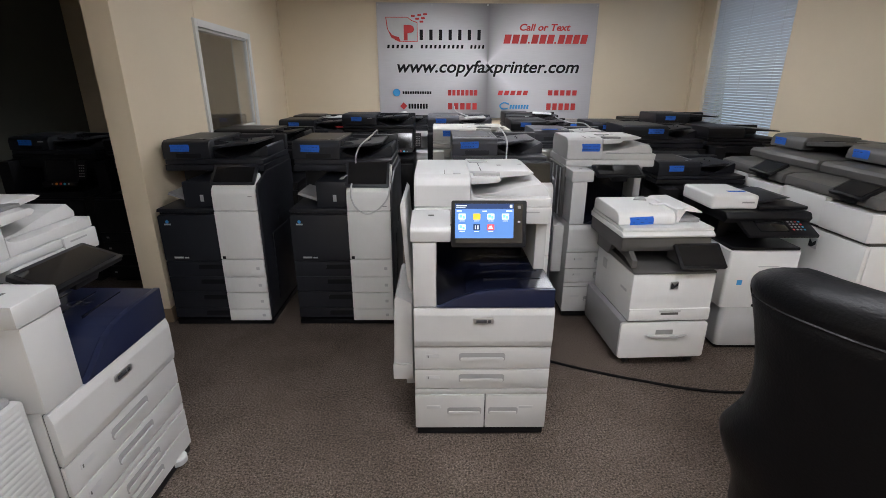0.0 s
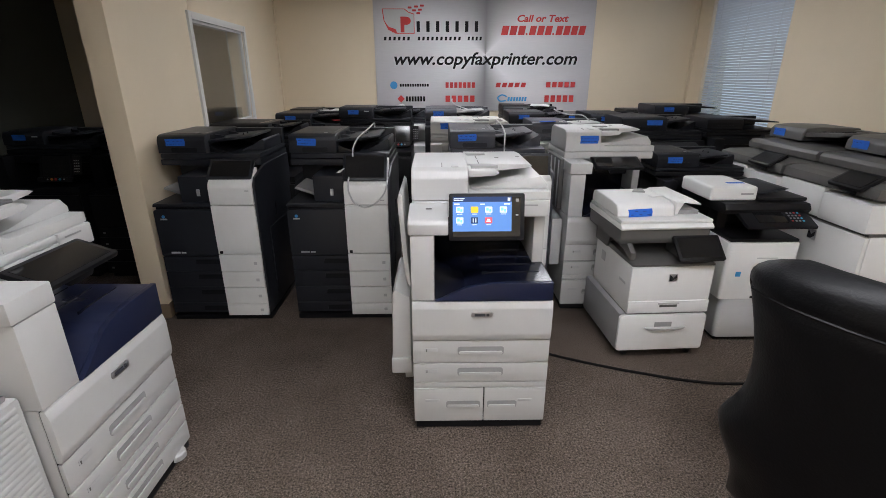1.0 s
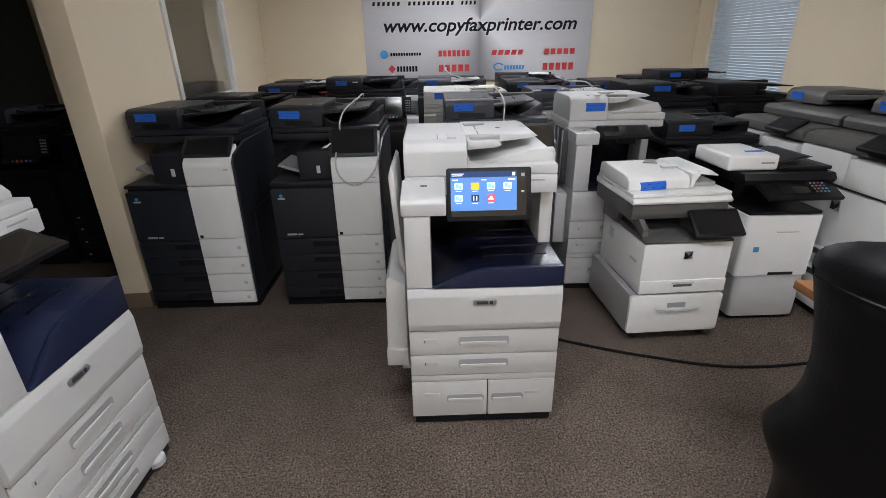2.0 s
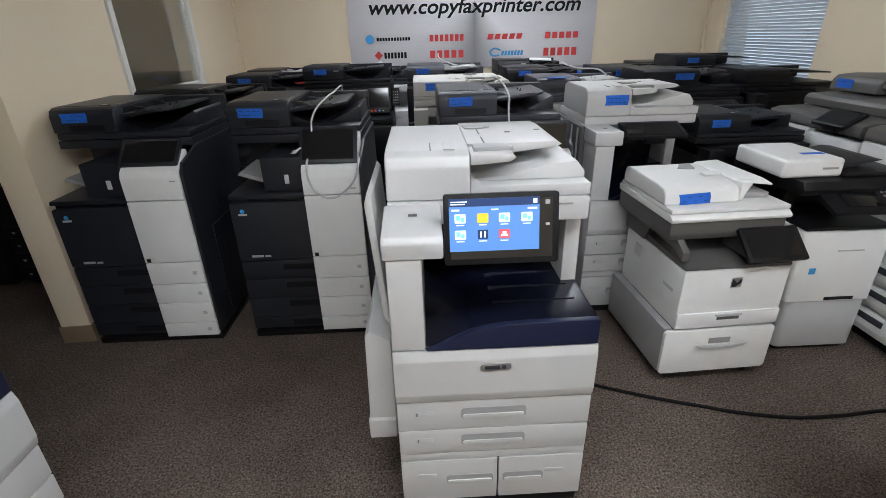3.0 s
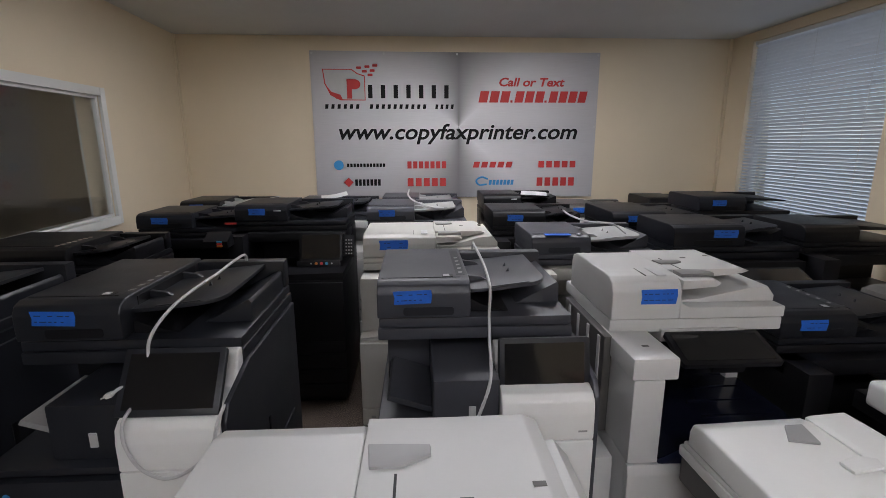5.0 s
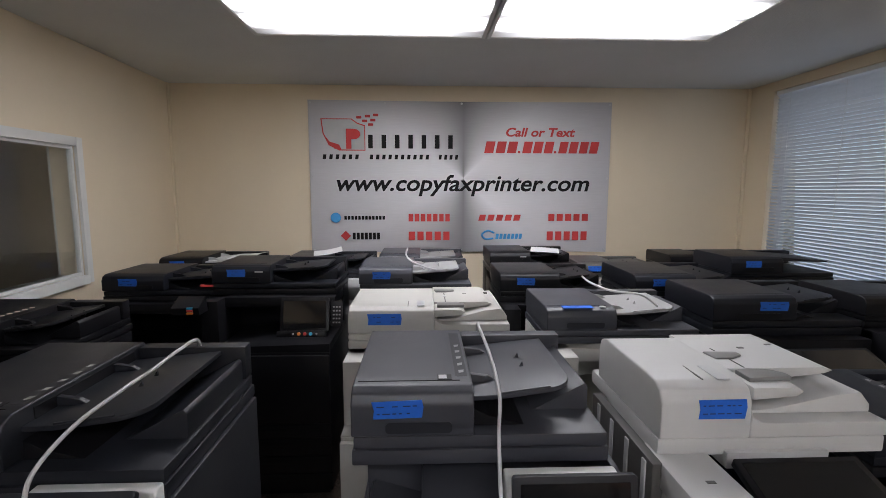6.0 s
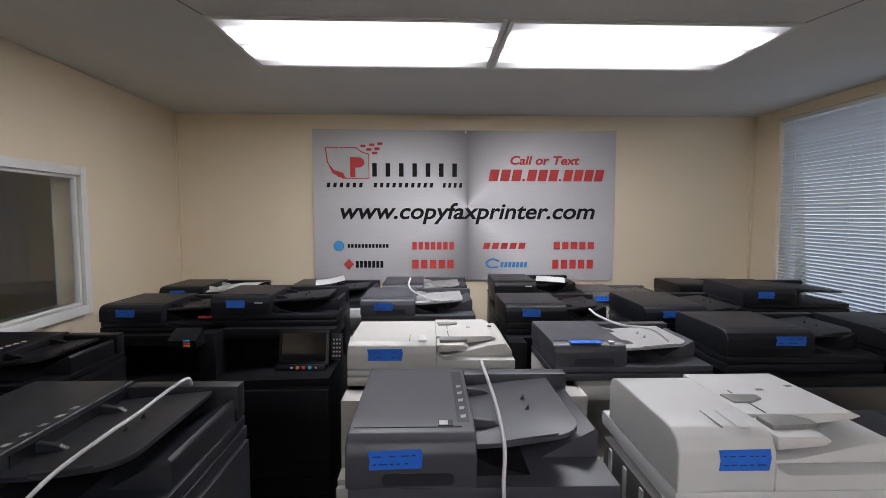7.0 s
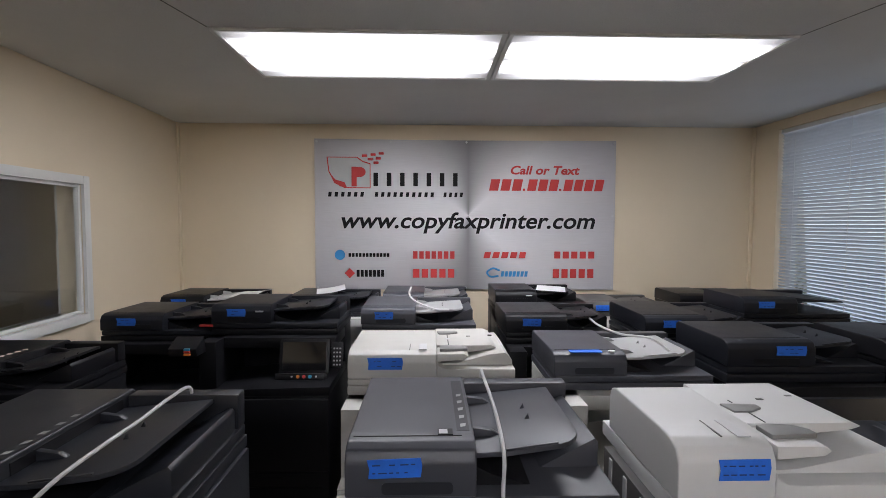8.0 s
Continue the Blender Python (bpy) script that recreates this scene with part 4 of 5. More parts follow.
def office_copier(x, y, label, W=0.60, D=0.68, z_adf=(0.94, 1.12), mats=(BLACK, BLACK, BLACK), rz=0, yadf=0.25, panel="tilt", tape=True, feed=0.47, closed=False, keys=False, tape_dx=0.0, bay=True, tray=None, group="floor copiers", strips=False, front=None, tape_dz=0.0, mark=False, smooth=False, tape_w=0.10):
    """A plain floor copier: cabinet with door and drawers, output bay, control panel, scanner with feeder."""
    body, hood, deck = mats
    t = thing("photocopier", label, "photocopier", x, y, rz, group=group)
    z0, z1 = z_adf
    zb = z0 - 0.26 if bay else z0 - 0.02
    part("plinth", box(0.02, W - 0.02, 0.03, D - 0.03, 0.015, 0.05, 0.003), DEEP, t)
    casters(t, W, D)
    part("cabinet", box(0.0, W, 0.02, D, 0.045, zb, 0.008), body, t)
    fm = front or body
    drawer_stack(t, fm, 0.0, W, 0.0, (0.05, 0.15, 0.25, 0.35, 0.43), (W * 0.34, W * 0.66), DEEP if fm not in (WHITE, WARMWHITE) else MIDGREY, 0.04)
    part("front_door", box(0.0, W, -0.004, 0.02, 0.433, zb - 0.012, 0.006), fm, t)
    if bay:
        part("bay_floor", prism([(0.0, zb), (0.0, zb + 0.004), (W * 0.4, zb + 0.035), (W, zb + 0.045), (W, zb)], "y", 0.02, D - 0.1, 0.004), body, t)
        part("bay_back", box(0.0, W, D - 0.2, D, zb, z0 - 0.002, 0.006), body, t)
        part("bay_post", box(0.0, 0.09, 0.10, D - 0.2, zb, z0 - 0.002, 0.006), body, t)
        part("bay_hood", box(0.0, W, 0.2, D - 0.2, z0 - 0.06, z0 - 0.002, 0.006), body, t)
    if panel == "tilt":
        touch_panel(t, W * 0.52, W * 0.98, 0.0, z0 - 0.01, 0.15, 42, DEEP)
    elif panel == "upright":
        p, m = touch_panel(t, W * 0.65, W * 1.01, 0.0, z0 - 0.05, 0.17, 14, DEEP)
        part("key_block", tilt(box(W * 0.19, W * 0.19 + 0.06, 0.0, 0.014, -0.06, 0.07, 0.003), m), DEEP, p)
        for r in range(5):
            for c in range(3):
                part("key", tilt(box(W * 0.19 + 0.012 + c * 0.015, W * 0.19 + 0.021 + c * 0.015, -0.002, 0.001, -0.045 + r * 0.02, -0.037 + r * 0.02, 0), m), MIDGREY, p)
        part("key_strip", tilt(box(-W * 0.2, W * 0.16, -0.012, 0.02, -0.115, -0.082, 0.004), m), DEEP, p)
        for k, mt in enumerate((LIGHTGREY, ORANGE, RED, CYAN, LIGHTGREY)):
            part("round_key", tilt(cyl(-0.055 + 0.03 * k, -0.015, -0.098, 0.009 if 0 < k < 4 else 0.005, 0.004, "y", 12, 0.0008), m), mt, p)
    elif panel == "wide":
        touch_panel(t, W * 0.22, W * 0.80, -0.005, z0 - 0.035, 0.19, 68, DEEP)
    elif panel == "lever":
        p, m = touch_panel(t, W * 0.45, W * 0.95, -0.03, z0 - 0.03, 0.17, 60, DEEP)
        for r in range(3):
            for c in range(8):
                part("key", tilt(box(-0.12 + 0.03 * c, -0.10 + 0.03 * c, -0.003, 0.0, -0.105 - 0.02 * r, -0.093 - 0.02 * r, 0.001), m), MIDGREY, p)
        part("key_shelf", tilt(box(-0.14, 0.14, 0.0, 0.012, -0.165, -0.083, 0.003), m), DEEP, p)
    if smooth:
        part("scanner_deck", box(0, W, yadf - 0.01, D, z0, z0 + 0.035, 0.006), deck, t)
        part("scanner_band", box(0, W, yadf - 0.006, D, z0 + 0.037, z0 + 0.06, 0.006), deck, t)
        smooth_feeder(t, W, yadf, D, z0 + 0.062, z1, W * feed, hood, GUIDE)
        tape_note(t, W * feed * 0.42, z1 - 0.048, yadf - 0.0030, 0.135, 0.046)
        return t
    adf_top(t, W, yadf, D + 0.01, z0, z1, hood, tray or hood, feed=feed, tape=tape, closed=closed, lid=deck, tape_dx=tape_dx, strips=strips, tape_dz=tape_dz, mark=mark, tape_w=tape_w)
    if keys:
        for k in range(7):
            part("pale_dot", cyl(W * keys + 0.003 * k, yadf + 0.06 + 0.032 * k, z1 - 0.001, 0.009, 0.0025, "z", 12, 0), PINKDOT, t)
    return t


# row nearest the front
two_tone_copier(-1.636, 3.055, "charcoal and white floor copier with screen folded back", 49, BLACK, BLACK, BLACK)
two_tone_copier(-0.819, 3.055, "charcoal and white floor copier with upright screen and white cord", 35, BLACK, BLACK, BLACK)
navy_copier(0.0, 1.985, 0, "white floor copier with navy bay and lit touch screen", True)
navy_copier(-0.99, 1.312, 89.0, "white floor copier with navy bay and dark screen", False, side_tray=False, flat=True, colw=0.14, full=True, bay=0.785)
two_tone_copier(0.195, 3.115, "graphite and white floor copier with cord over its feeder", 11, GRAPHITE, GRAPHITE, LIGHTGREY, dx=0.006, dz=-0.030, tall=1.07, y_feed=0.225)
wx = navy_copier(0.952, 3.155, 0, "white floor copier with taped label and flat dark screen", False, side_tray=False, flat=True, zs=1.026)
tape_note(wx, 0.150, 1.108, 0.1918, 0.115, 0.048)
unit = part("side_feeder", box(-0.075, -0.006, 0.08, 0.50, 0.30, 0.62, 0.008), WHITE, wx)
part("side_window", box(-0.03, -0.002, 0.16, 0.56, 0.66, 0.99, 0.004), GREY, wx)
for k in range(4):
    part("side_rib", box(-0.034, -0.028, 0.19 + 0.1 * k, 0.21 + 0.1 * k, 0.67, 0.98, 0.002), LIGHTGREY, wx)
part("side_grip", box(-0.078, -0.074, 0.16, 0.19, 0.36, 0.56, 0.002), GREY, unit)

office_copier(1.621, 3.203, "black floor copier with blue taped label", mats=(DEEP, INKBLACK, DEEP), z_adf=(0.873, 1.028), W=0.621, panel="lever", strips=True)
# second row
office_copier(0.061, 3.909, "warm white floor copier with yellowed feeder", mats=(WARMWHITE, WARMWHITE, WARMWHITE), z_adf=(1.025, 1.195), W=0.663, panel="none", feed=0.53, smooth=True)
cream = office_copier(0.888, 3.938, "graphite and cream copier with cord on its tray", tape=False, mats=(WARMWHITE, GRAPHITE, GRAPHITE), z_adf=(1.023, 1.178), W=0.663, panel="none", tray=MIDGREY, feed=0.45)
part("tape_label", box(0.07, 0.20, 0.262, 0.302, 1.1761, 1.1786, 0), TAPE, cream, "blue masking tape label")
part("release_button", cyl(0.245, 0.285, 1.173, 0.014, 0.006, "z", 14, 0.001), LIGHTGREY, cream)
office_copier(1.664, 4.039, "tall charcoal floor copier with taped feeder", mats=(DEEP, INKBLACK, INKBLACK), z_adf=(1.016, 1.201), W=0.704, panel="wide", feed=0.55, tape_dx=0.115, tape_w=0.13, tape_dz=0.0)
office_copier(2.415, 4.082, "black floor copier with low closed feeder", mats=(DEEP, DEEP, DEEP), z_adf=(1.036, 1.186), W=0.663, panel="tilt", closed=True, tape=False)
keyed = office_copier(-1.641, 3.735, "black floor copier with a row of pale keys", mats=(DEEP, DEEP, DEEP), z_adf=(1.037, 1.187), W=0.684, panel="none", tape=False, keys=0.56, feed=0.66)
part("warning_label", box(0.6595, 0.6615, 0.52, 0.64, 0.982, 0.997, 0), YELLOW, keyed)
# third row
office_copier(-0.823, 4.687, "tall black floor copier with coloured keys", mats=(DEEP, INKBLACK, DEEP), z_adf=(1.079, 1.249), W=0.694, panel="upright", feed=0.47, mark=True)
lamp_keys = office_copier(-1.442, 4.709, "black floor copier by the interior window", mats=(DEEP, INKBLACK, DEEP), z_adf=(1.039, 1.194), W=0.684, panel="none", feed=0.5)
blk = part("key_block", prism([(-0.02, 1.029), (-0.03, 1.069), (0.06, 1.114), (0.08, 1.029)], "x", 0.52, 0.66, 0.004), DEEP, lamp_keys)
for k, mt in enumerate((ORANGE, RED, CYAN)):
    part("key", box(0.60, 0.63, -0.034, -0.02, 1.037 + 0.013 * k, 1.046 + 0.013 * k, 0.001), mt, blk)
part("latch", box(0.55, 0.66, 0.235, 0.25, 1.124, 1.136, 0.002), RED, lamp_keys)
office_copier(0.003, 4.658, "graphite floor copier with taped label and cord", mats=(BLACK, GRAPHITE, GRAPHITE), z_adf=(1.082, 1.237), W=0.642, panel="none", tray=MIDGREY)
office_copier(0.800, 4.629, "black floor copier with rounded taped feeder", mats=(DEEP, DEEP, DEEP), z_adf=(1.039, 1.204), W=0.622, panel="none", feed=0.55)
office_copier(1.604, 4.799, "charcoal floor copier with rounded hood", mats=(DEEP, INKBLACK, INKBLACK), z_adf=(1.020, 1.180), W=0.663, panel="none", feed=0.55, yadf=0.14)
office_copier(2.316, 4.911, "black floor copier beside the blinds", mats=(DEEP, INKBLACK, DEEP), z_adf=(1.086, 1.251), W=0.684, panel="none", feed=0.5, closed=True)
# row along the banner wall
office_copier(-1.512, 5.420, "black floor copier against the beige wall", mats=(DEEP, DEEP, DEEP), z_adf=(1.028, 1.188), W=0.642, panel="none", tray=LIGHTGREY)
office_copier(-0.634, 5.486, "black and white floor copier with a paper on top", mats=(WHITE, BLACK, BLACK), z_adf=(1.023, 1.178), W=0.622, panel="none", tape=False)
office_copier(0.039, 5.499, "graphite floor copier below the banner", mats=(BLACK, GRAPHITE, GRAPHITE), z_adf=(1.046, 1.196), W=0.642, panel="none", tray=MIDGREY)
office_copier(0.857, 5.465, "black floor copier with a loose sheet on its feeder", mats=(DEEP, DEEP, DEEP), z_adf=(1.064, 1.219), W=0.642, panel="none", tape=False, mark=True)
office_copier(1.541, 5.523, "cream floor copier with grey lid", mats=(WARMWHITE, GREY, WARMWHITE), z_adf=(0.984, 1.124), W=0.622, panel="none")
office_copier(2.352, 5.714, "black floor copier near the blind", mats=(DEEP, DEEP, DEEP), z_adf=(1.002, 1.152), W=0.642, panel="none", tape=False, closed=True, mark=True)
# unlit side room
office_copier(-3.250, 3.750, "black floor copier in the unlit side room", mats=(DEEP, BLACK, DEEP), z_adf=(0.960, 1.130), W=0.660, panel="upright", mark=True)
office_copier(-2.520, 3.750, "black floor copier in the unlit side room", mats=(DEEP, DEEP, DEEP), z_adf=(0.960, 1.110), W=0.600, panel="none", tape=False)


def desktop_copier(x, y, rz):
    """Compact white copier on a caster cabinet."""
    t = thing("photocopier", "compact white copier on a white caster cabinet", "photocopier", x, y, rz)
    W, D = 0.475, 0.52
    for cx in (0.05, W - 0.05):
        for cy in (0.05, D - 0.04):
            part("caster", join(cyl(cx - 0.012, cy, 0.026, 0.026, 0.024, "x", 14), box(cx - 0.03, cx + 0.03, cy - 0.025, cy + 0.025, 0.045, 0.058, 0.002)), CASTER, t)
    part("cabinet", box(-0.022, W, 0.015, D + 0.03, 0.056, 0.285, 0.012), MIDGREY, t)
    dr = part("drawer", prism(rrect(-0.022, W, 0.058, 0.280, 0.018), "y", -0.006, 0.012, 0.005), BRIGHTWHITE, t)
    part("gap_shadow", box(0.015, W - 0.015, 0.006, 0.4, 0.2855, 0.2885, 0), DEEP, t)
    part("handle", prism([(0.12, 0.205), (0.14, 0.19), (0.19, 0.182), (0.29, 0.182), (0.34, 0.19), (0.36, 0.205), (0.34, 0.203), (0.24, 0.197), (0.14, 0.203)], "y", -0.018, -0.005, 0.002), LIGHTGREY, dr)
    part("handle_slot", box(0.18, 0.28, -0.0075, 0.0, 0.205, 0.235, 0.004), MIDGREY, dr)
    part("body", box(0.012, W - 0.005, 0.0, D, 0.289, 0.565, 0.008), BRIGHTWHITE, t)
    cs = part("cassette", box(0.012, W - 0.005, -0.008, 0.01, 0.292, 0.365, 0.006), BRIGHTWHITE, t)
    part("cassette_grip", box(0.18, 0.30, -0.012, -0.004, 0.345, 0.358, 0.003), LIGHTGREY, cs)
    part("cassette_shadow", box(0.19, 0.29, -0.0098, -0.004, 0.328, 0.343, 0.003), GREY, cs)
    part("emblem", box(0.222, 0.268, -0.0015, 0.002, 0.478, 0.524, 0.001), CHROME, t)
    part("emblem_field", prism([(0.226, 0.482), (0.226, 0.520), (0.246, 0.500), (0.264, 0.520), (0.264, 0.500), (0.240, 0.482)], "y", -0.0026, -0.001, 0), BLACK, t)
    part("side_grip", box(0.0105, 0.014, 0.06, 0.14, 0.44, 0.455, 0.001), LIGHTGREY, t)
    part("side_port", box(0.0105, 0.014, 0.36, 0.42, 0.46, 0.52, 0.001), LIGHTGREY, t)
    part("output_bed", prism([(0.0, 0.567), (0.0, 0.58), (0.30, 0.60), (D - 0.05, 0.62), (D - 0.05, 0.567)], "x", 0.012, W - 0.005, 0.005), GREY, t)
    part("bed_back", box(0.012, W - 0.02, D - 0.12, D, 0.57, 0.70, 0.005), GREY, t)
    part("side_wall", prism([(0.02, 0.60), (0.02, 0.64), (0.12, 0.70), (D, 0.70), (D, 0.567), (0.34, 0.567), (0.30, 0.64), (0.12, 0.63)], "x", 0.0, 0.03, 0.004), GREY, t)
    before = set(t.children_recursive)
    part("scanner", prism([(0.0, 0.672), (-0.012, 0.70), (-0.008, 0.752), (D - 0.06, 0.752), (D - 0.06, 0.672)], "x", -0.03, W - 0.01, 0.008), GREY, t)
    part("scanner_lip", prism([(-0.02, 0.754), (-0.026, 0.768), (0.0, 0.786), (D - 0.055, 0.786), (D - 0.055, 0.754)], "x", -0.036, W, 0.006), BRIGHTWHITE, t)
    part("feeder_lid", box(-0.034, W - 0.004, -0.008, D - 0.07, 0.788, 0.806, 0.006), BRIGHTWHITE, t)
    hood = part("feeder_hood", prism([(0.050, 0.808), (0.063, 0.856), (0.080, 0.872), (0.13, 0.880), (D - 0.14, 0.886), (D - 0.10, 0.876), (D - 0.09, 0.85), (D - 0.09, 0.808)], "x", -0.036, 0.285, 0.009, 3), BRIGHTWHITE, t)
    tray = part("input_tray", prism([(0.286, 0.884), (0.30, 0.888), (0.40, 0.892), (0.455, 0.862), (0.455, 0.856), (0.33, 0.872), (0.286, 0.86)], "y", 0.10, D - 0.11, 0.004), BRIGHTWHITE, t)
    part("tray_arm", prism([(0.286, 0.810), (0.286, 0.886), (0.335, 0.886), (0.31, 0.84), (0.30, 0.810)], "y", 0.055, 0.10, 0.005), BRIGHTWHITE, t)
    part("paper_guide", prism([(0.20, 0.18), (0.285, 0.19), (0.30, 0.22), (0.26, 0.235), (0.20, 0.22)], "z", 0.885, 0.8925, 0.002), BRIGHTWHITE, tray)
    part("guide_dish", prism([(0.15, 0.31), (0.22, 0.29), (0.24, 0.37), (0.19, 0.37)], "z", 0.880, 0.8915, 0.002), MIDGREY, hood)
    part("output_slot", box(0.288, 0.44, 0.09, D - 0.06, 0.808, 0.83, 0.004), MIDGREY, t)
    m = pose(0.092, 0.0545, 0.829, -15, -2, 0)
    part("tape_label", tilt(prism([(-0.066, -0.021), (-0.062, 0.0), (-0.067, 0.021), (0.065, 0.022), (0.068, 0.003), (0.064, -0.021)], "y", -0.0012, 0.0004, 0), m), TAPE, hood, "blue masking tape label")
    part("scribble", tilt(join(*[box(-0.05 + 0.022 * k, -0.038 + 0.024 * k, -0.0018, -0.001, -0.011 + 0.018 * (k % 2), -0.008 + 0.018 * (k % 2), 0) for k in range(5)]), m), INK, hood)
    touch_panel(t, 0.25, 0.500, -0.080, 0.672, 0.15, 48, DEEP)
    part("panel_bracket", prism([(-0.065, 0.60), (-0.075, 0.64), (-0.015, 0.672), (0.1, 0.672), (0.1, 0.60)], "x", 0.29, 0.46, 0.004), GREY, t)
    for o in t.children_recursive:
        if o not in before:
            o.data.transform(Matrix.Translation((-0.015, 0.080, 0.0)))
    return t


def compact_black_top(x, y, rz):
    t = thing("photocopier", "white and black copier on a white cabinet", "photocopier", x, y, rz)
    W, D = 0.385, 0.50
    part("plinth", box(0.02, W - 0.02, 0.03, D - 0.02, 0.0, 0.03, 0.003), DEEP, t)
    part("cabinet", prism(rrect(0.0, W, 0.0, D, 0.03), "z", 0.03, 0.288, 0.006), LIGHTGREY, t)
    part("body", prism(rrect(-0.025, W, -0.01, D, 0.02), "z", 0.291, 0.64, 0.008), BRIGHTWHITE, t)
    part("cassette_slot", box(0.16, 0.30, -0.0125, 0.0, 0.295, 0.312, 0.003), DEEP, t)
    part("door_grip", box(0.15, 0.27, -0.0125, 0.0, 0.545, 0.552, 0.002), LIGHTGREY, t)
    part("eco_label", box(0.045, 0.075, -0.0115, -0.008, 0.435, 0.465, 0), PRINTBLUE, t)
    part("output_bed", box(-0.015, W - 0.01, 0.0, D - 0.04, 0.642, 0.66, 0.004), DEEP, t)
    part("bay_back", box(0.0, W, D - 0.2, D, 0.66, 0.80, 0.006), DEEP, t)
    part("bay_post", box(0.0, 0.06, 0.2, D - 0.2, 0.66, 0.80, 0.004), DEEP, t)
    part("scanner", prism([(0.02, 0.80), (0.0, 0.83), (0.02, 0.862), (D, 0.862), (D, 0.80)], "x", -0.08, W + 0.015, 0.008), DEEP, t)
    pan = part("control_panel", prism([(-0.09, 0.745), (-0.095, 0.762), (0.05, 0.828), (0.06, 0.80)], "x", 0.0, W, 0.006), DEEP, t)
    m = pose(0.155, -0.022, 0.7965, 24.5, 0, 0)
    part("screen", tilt(box(-0.08, 0.08, -0.05, 0.05, 0.0, 0.003, 0.001), m), SCREEN, pan)
    for r in range(4):
        for c in range(4):
            part("key", tilt(box(0.105 + 0.02 * c, 0.114 + 0.02 * c, -0.04 + 0.022 * r, -0.031 + 0.022 * r, 0.0, 0.004, 0.001), m), RED if (r + c) % 5 == 0 else (CYAN if c == 3 else MIDGREY), pan)
    part("platen_lid", box(0.127, W + 0.02, 0.06, D, 0.864, 0.885, 0.006), DEEP, t)
    hood = part("feeder_hood", box(-0.14, 0.125, 0.07, D - 0.09, 0.864, 0.945, 0.018, 4), BRIGHTWHITE, t)
    part("maker_mark", box(0.03, 0.10, 0.0685, 0.072, 0.90, 0.909, 0), MIDGREY, hood)
    part("tape_label", box(0.0, 0.10, 0.16, 0.19, 0.944, 0.9462, 0), TAPE, hood)
    part("input_tray", prism([(0.128, 0.895), (0.29, 0.925), (0.34, 0.92), (0.18, 0.888)], "y", 0.12, D - 0.08, 0.004), BLACK, t)
    return t


def production_copier(y_far, label):
    """Large white copier with grey scanner and feeder, seen front-on from the aisle; it faces -x."""
    t = thing("photocopier", label, "photocopier", 2.27, y_far, -90, group="large grey-topped copiers")
    t.scale = (1.03, 1.03, 1.08)
    W, D = 0.655, 0.72
    part("plinth", box(0.03, W - 0.03, 0.05, D - 0.03, 0.0, 0.04, 0.003), DEEP, t)
    part("cabinet", box(0.0, W, 0.03, D, 0.04, 0.70, 0.010), BRIGHTWHITE, t)
    for a, b in ((0.045, 0.16), (0.163, 0.275), (0.278, 0.39)):
        d = part("drawer", prism([(0.03, a), (0.008, a + 0.012), (0.0, a + 0.04), (0.004, b), (0.03, b)], "x", 0.0, W, 0.005), BRIGHTWHITE, t)
        part("handle", box(0.22, 0.42, -0.002, 0.012, b - 0.045, b - 0.015, 0.006), GRAPHITE, d)
    door = part("front_door", box(0.0, W, 0.004, 0.03, 0.393, 0.698, 0.008), BRIGHTWHITE, t)
    part("emblem", box(0.30, 0.36, 0.001, 0.006, 0.59, 0.645, 0.002), CHROME, door)
    part("emblem_field", prism([(0.306, 0.596), (0.306, 0.639), (0.33, 0.618), (0.354, 0.639), (0.354, 0.615), (0.33, 0.596)], "y", -0.0005, 0.002, 0), BLACK, door)
    part("reveal", box(0.004, W - 0.004, 0.02, D, 0.70, 0.712, 0), GREY, t)
    part("upper_front", box(0.0, W * 0.52, 0.0, 0.40, 0.714, 0.872, 0.012), BRIGHTWHITE, t)
    part("upper_front_step", box(W * 0.525, W, -0.01, 0.40, 0.714, 0.855, 0.012), BRIGHTWHITE, t)
    part("upper_body", box(0.0, W, 0.405, D, 0.714, 0.872, 0.008), BRIGHTWHITE, t)
    part("scanner", prism([(0.005, 0.874), (0.0, 0.885), (0.008, 0.926), (0.06, 0.940), (D, 0.945), (D, 0.874)], "x", 0.0, W, 0.008), GREY, t)
    part("feeder", prism([(0.20, 0.947), (0.195, 0.985), (0.215, 1.005), (D, 1.02), (D, 0.947)], "x", 0.0, W, 0.008), GREY, t)
    hood = part("feeder_hood", prism([(0.33, 1.022), (0.335, 1.075), (0.36, 1.10), (0.46, 1.108), (D, 1.10), (D, 1.022)], "x", 0.0, W * 0.5, 0.012, 3), GREY, t)
    tray = part("input_tray", prism([(W * 0.5, 1.05), (W * 0.5, 1.075), (W - 0.02, 1.105), (W, 1.09), (W - 0.06, 1.075)], "y", 0.35, D - 0.03, 0.005), GREY, t)
    part("tray_slot", prism([(W * 0.55, 1.07), (W * 0.55, 1.085), (W * 0.9, 1.105), (W * 0.9, 1.09)], "y", 0.44, 0.46, 0.001), DEEP, tray)
    part("back_rail", box(W * 0.5, W - 0.02, D - 0.05, D, 1.022, 1.09, 0.006), GREY, t)
    tape_note(t, W * 0.16, 1.06, 0.331, 0.11, 0.045)
    touch_panel(t, 0.38, 0.59, 0.02, 0.945, 0.13, 62, DEEP)
    return t


desktop_copier(1.14, 2.545, 2.5)
compact_black_top(1.785, 2.725, 0)
production_copier(3.83, "large white copier with grey scanner beside the aisle")
production_copier(3.13, "large white copier with grey lid and chrome emblem")


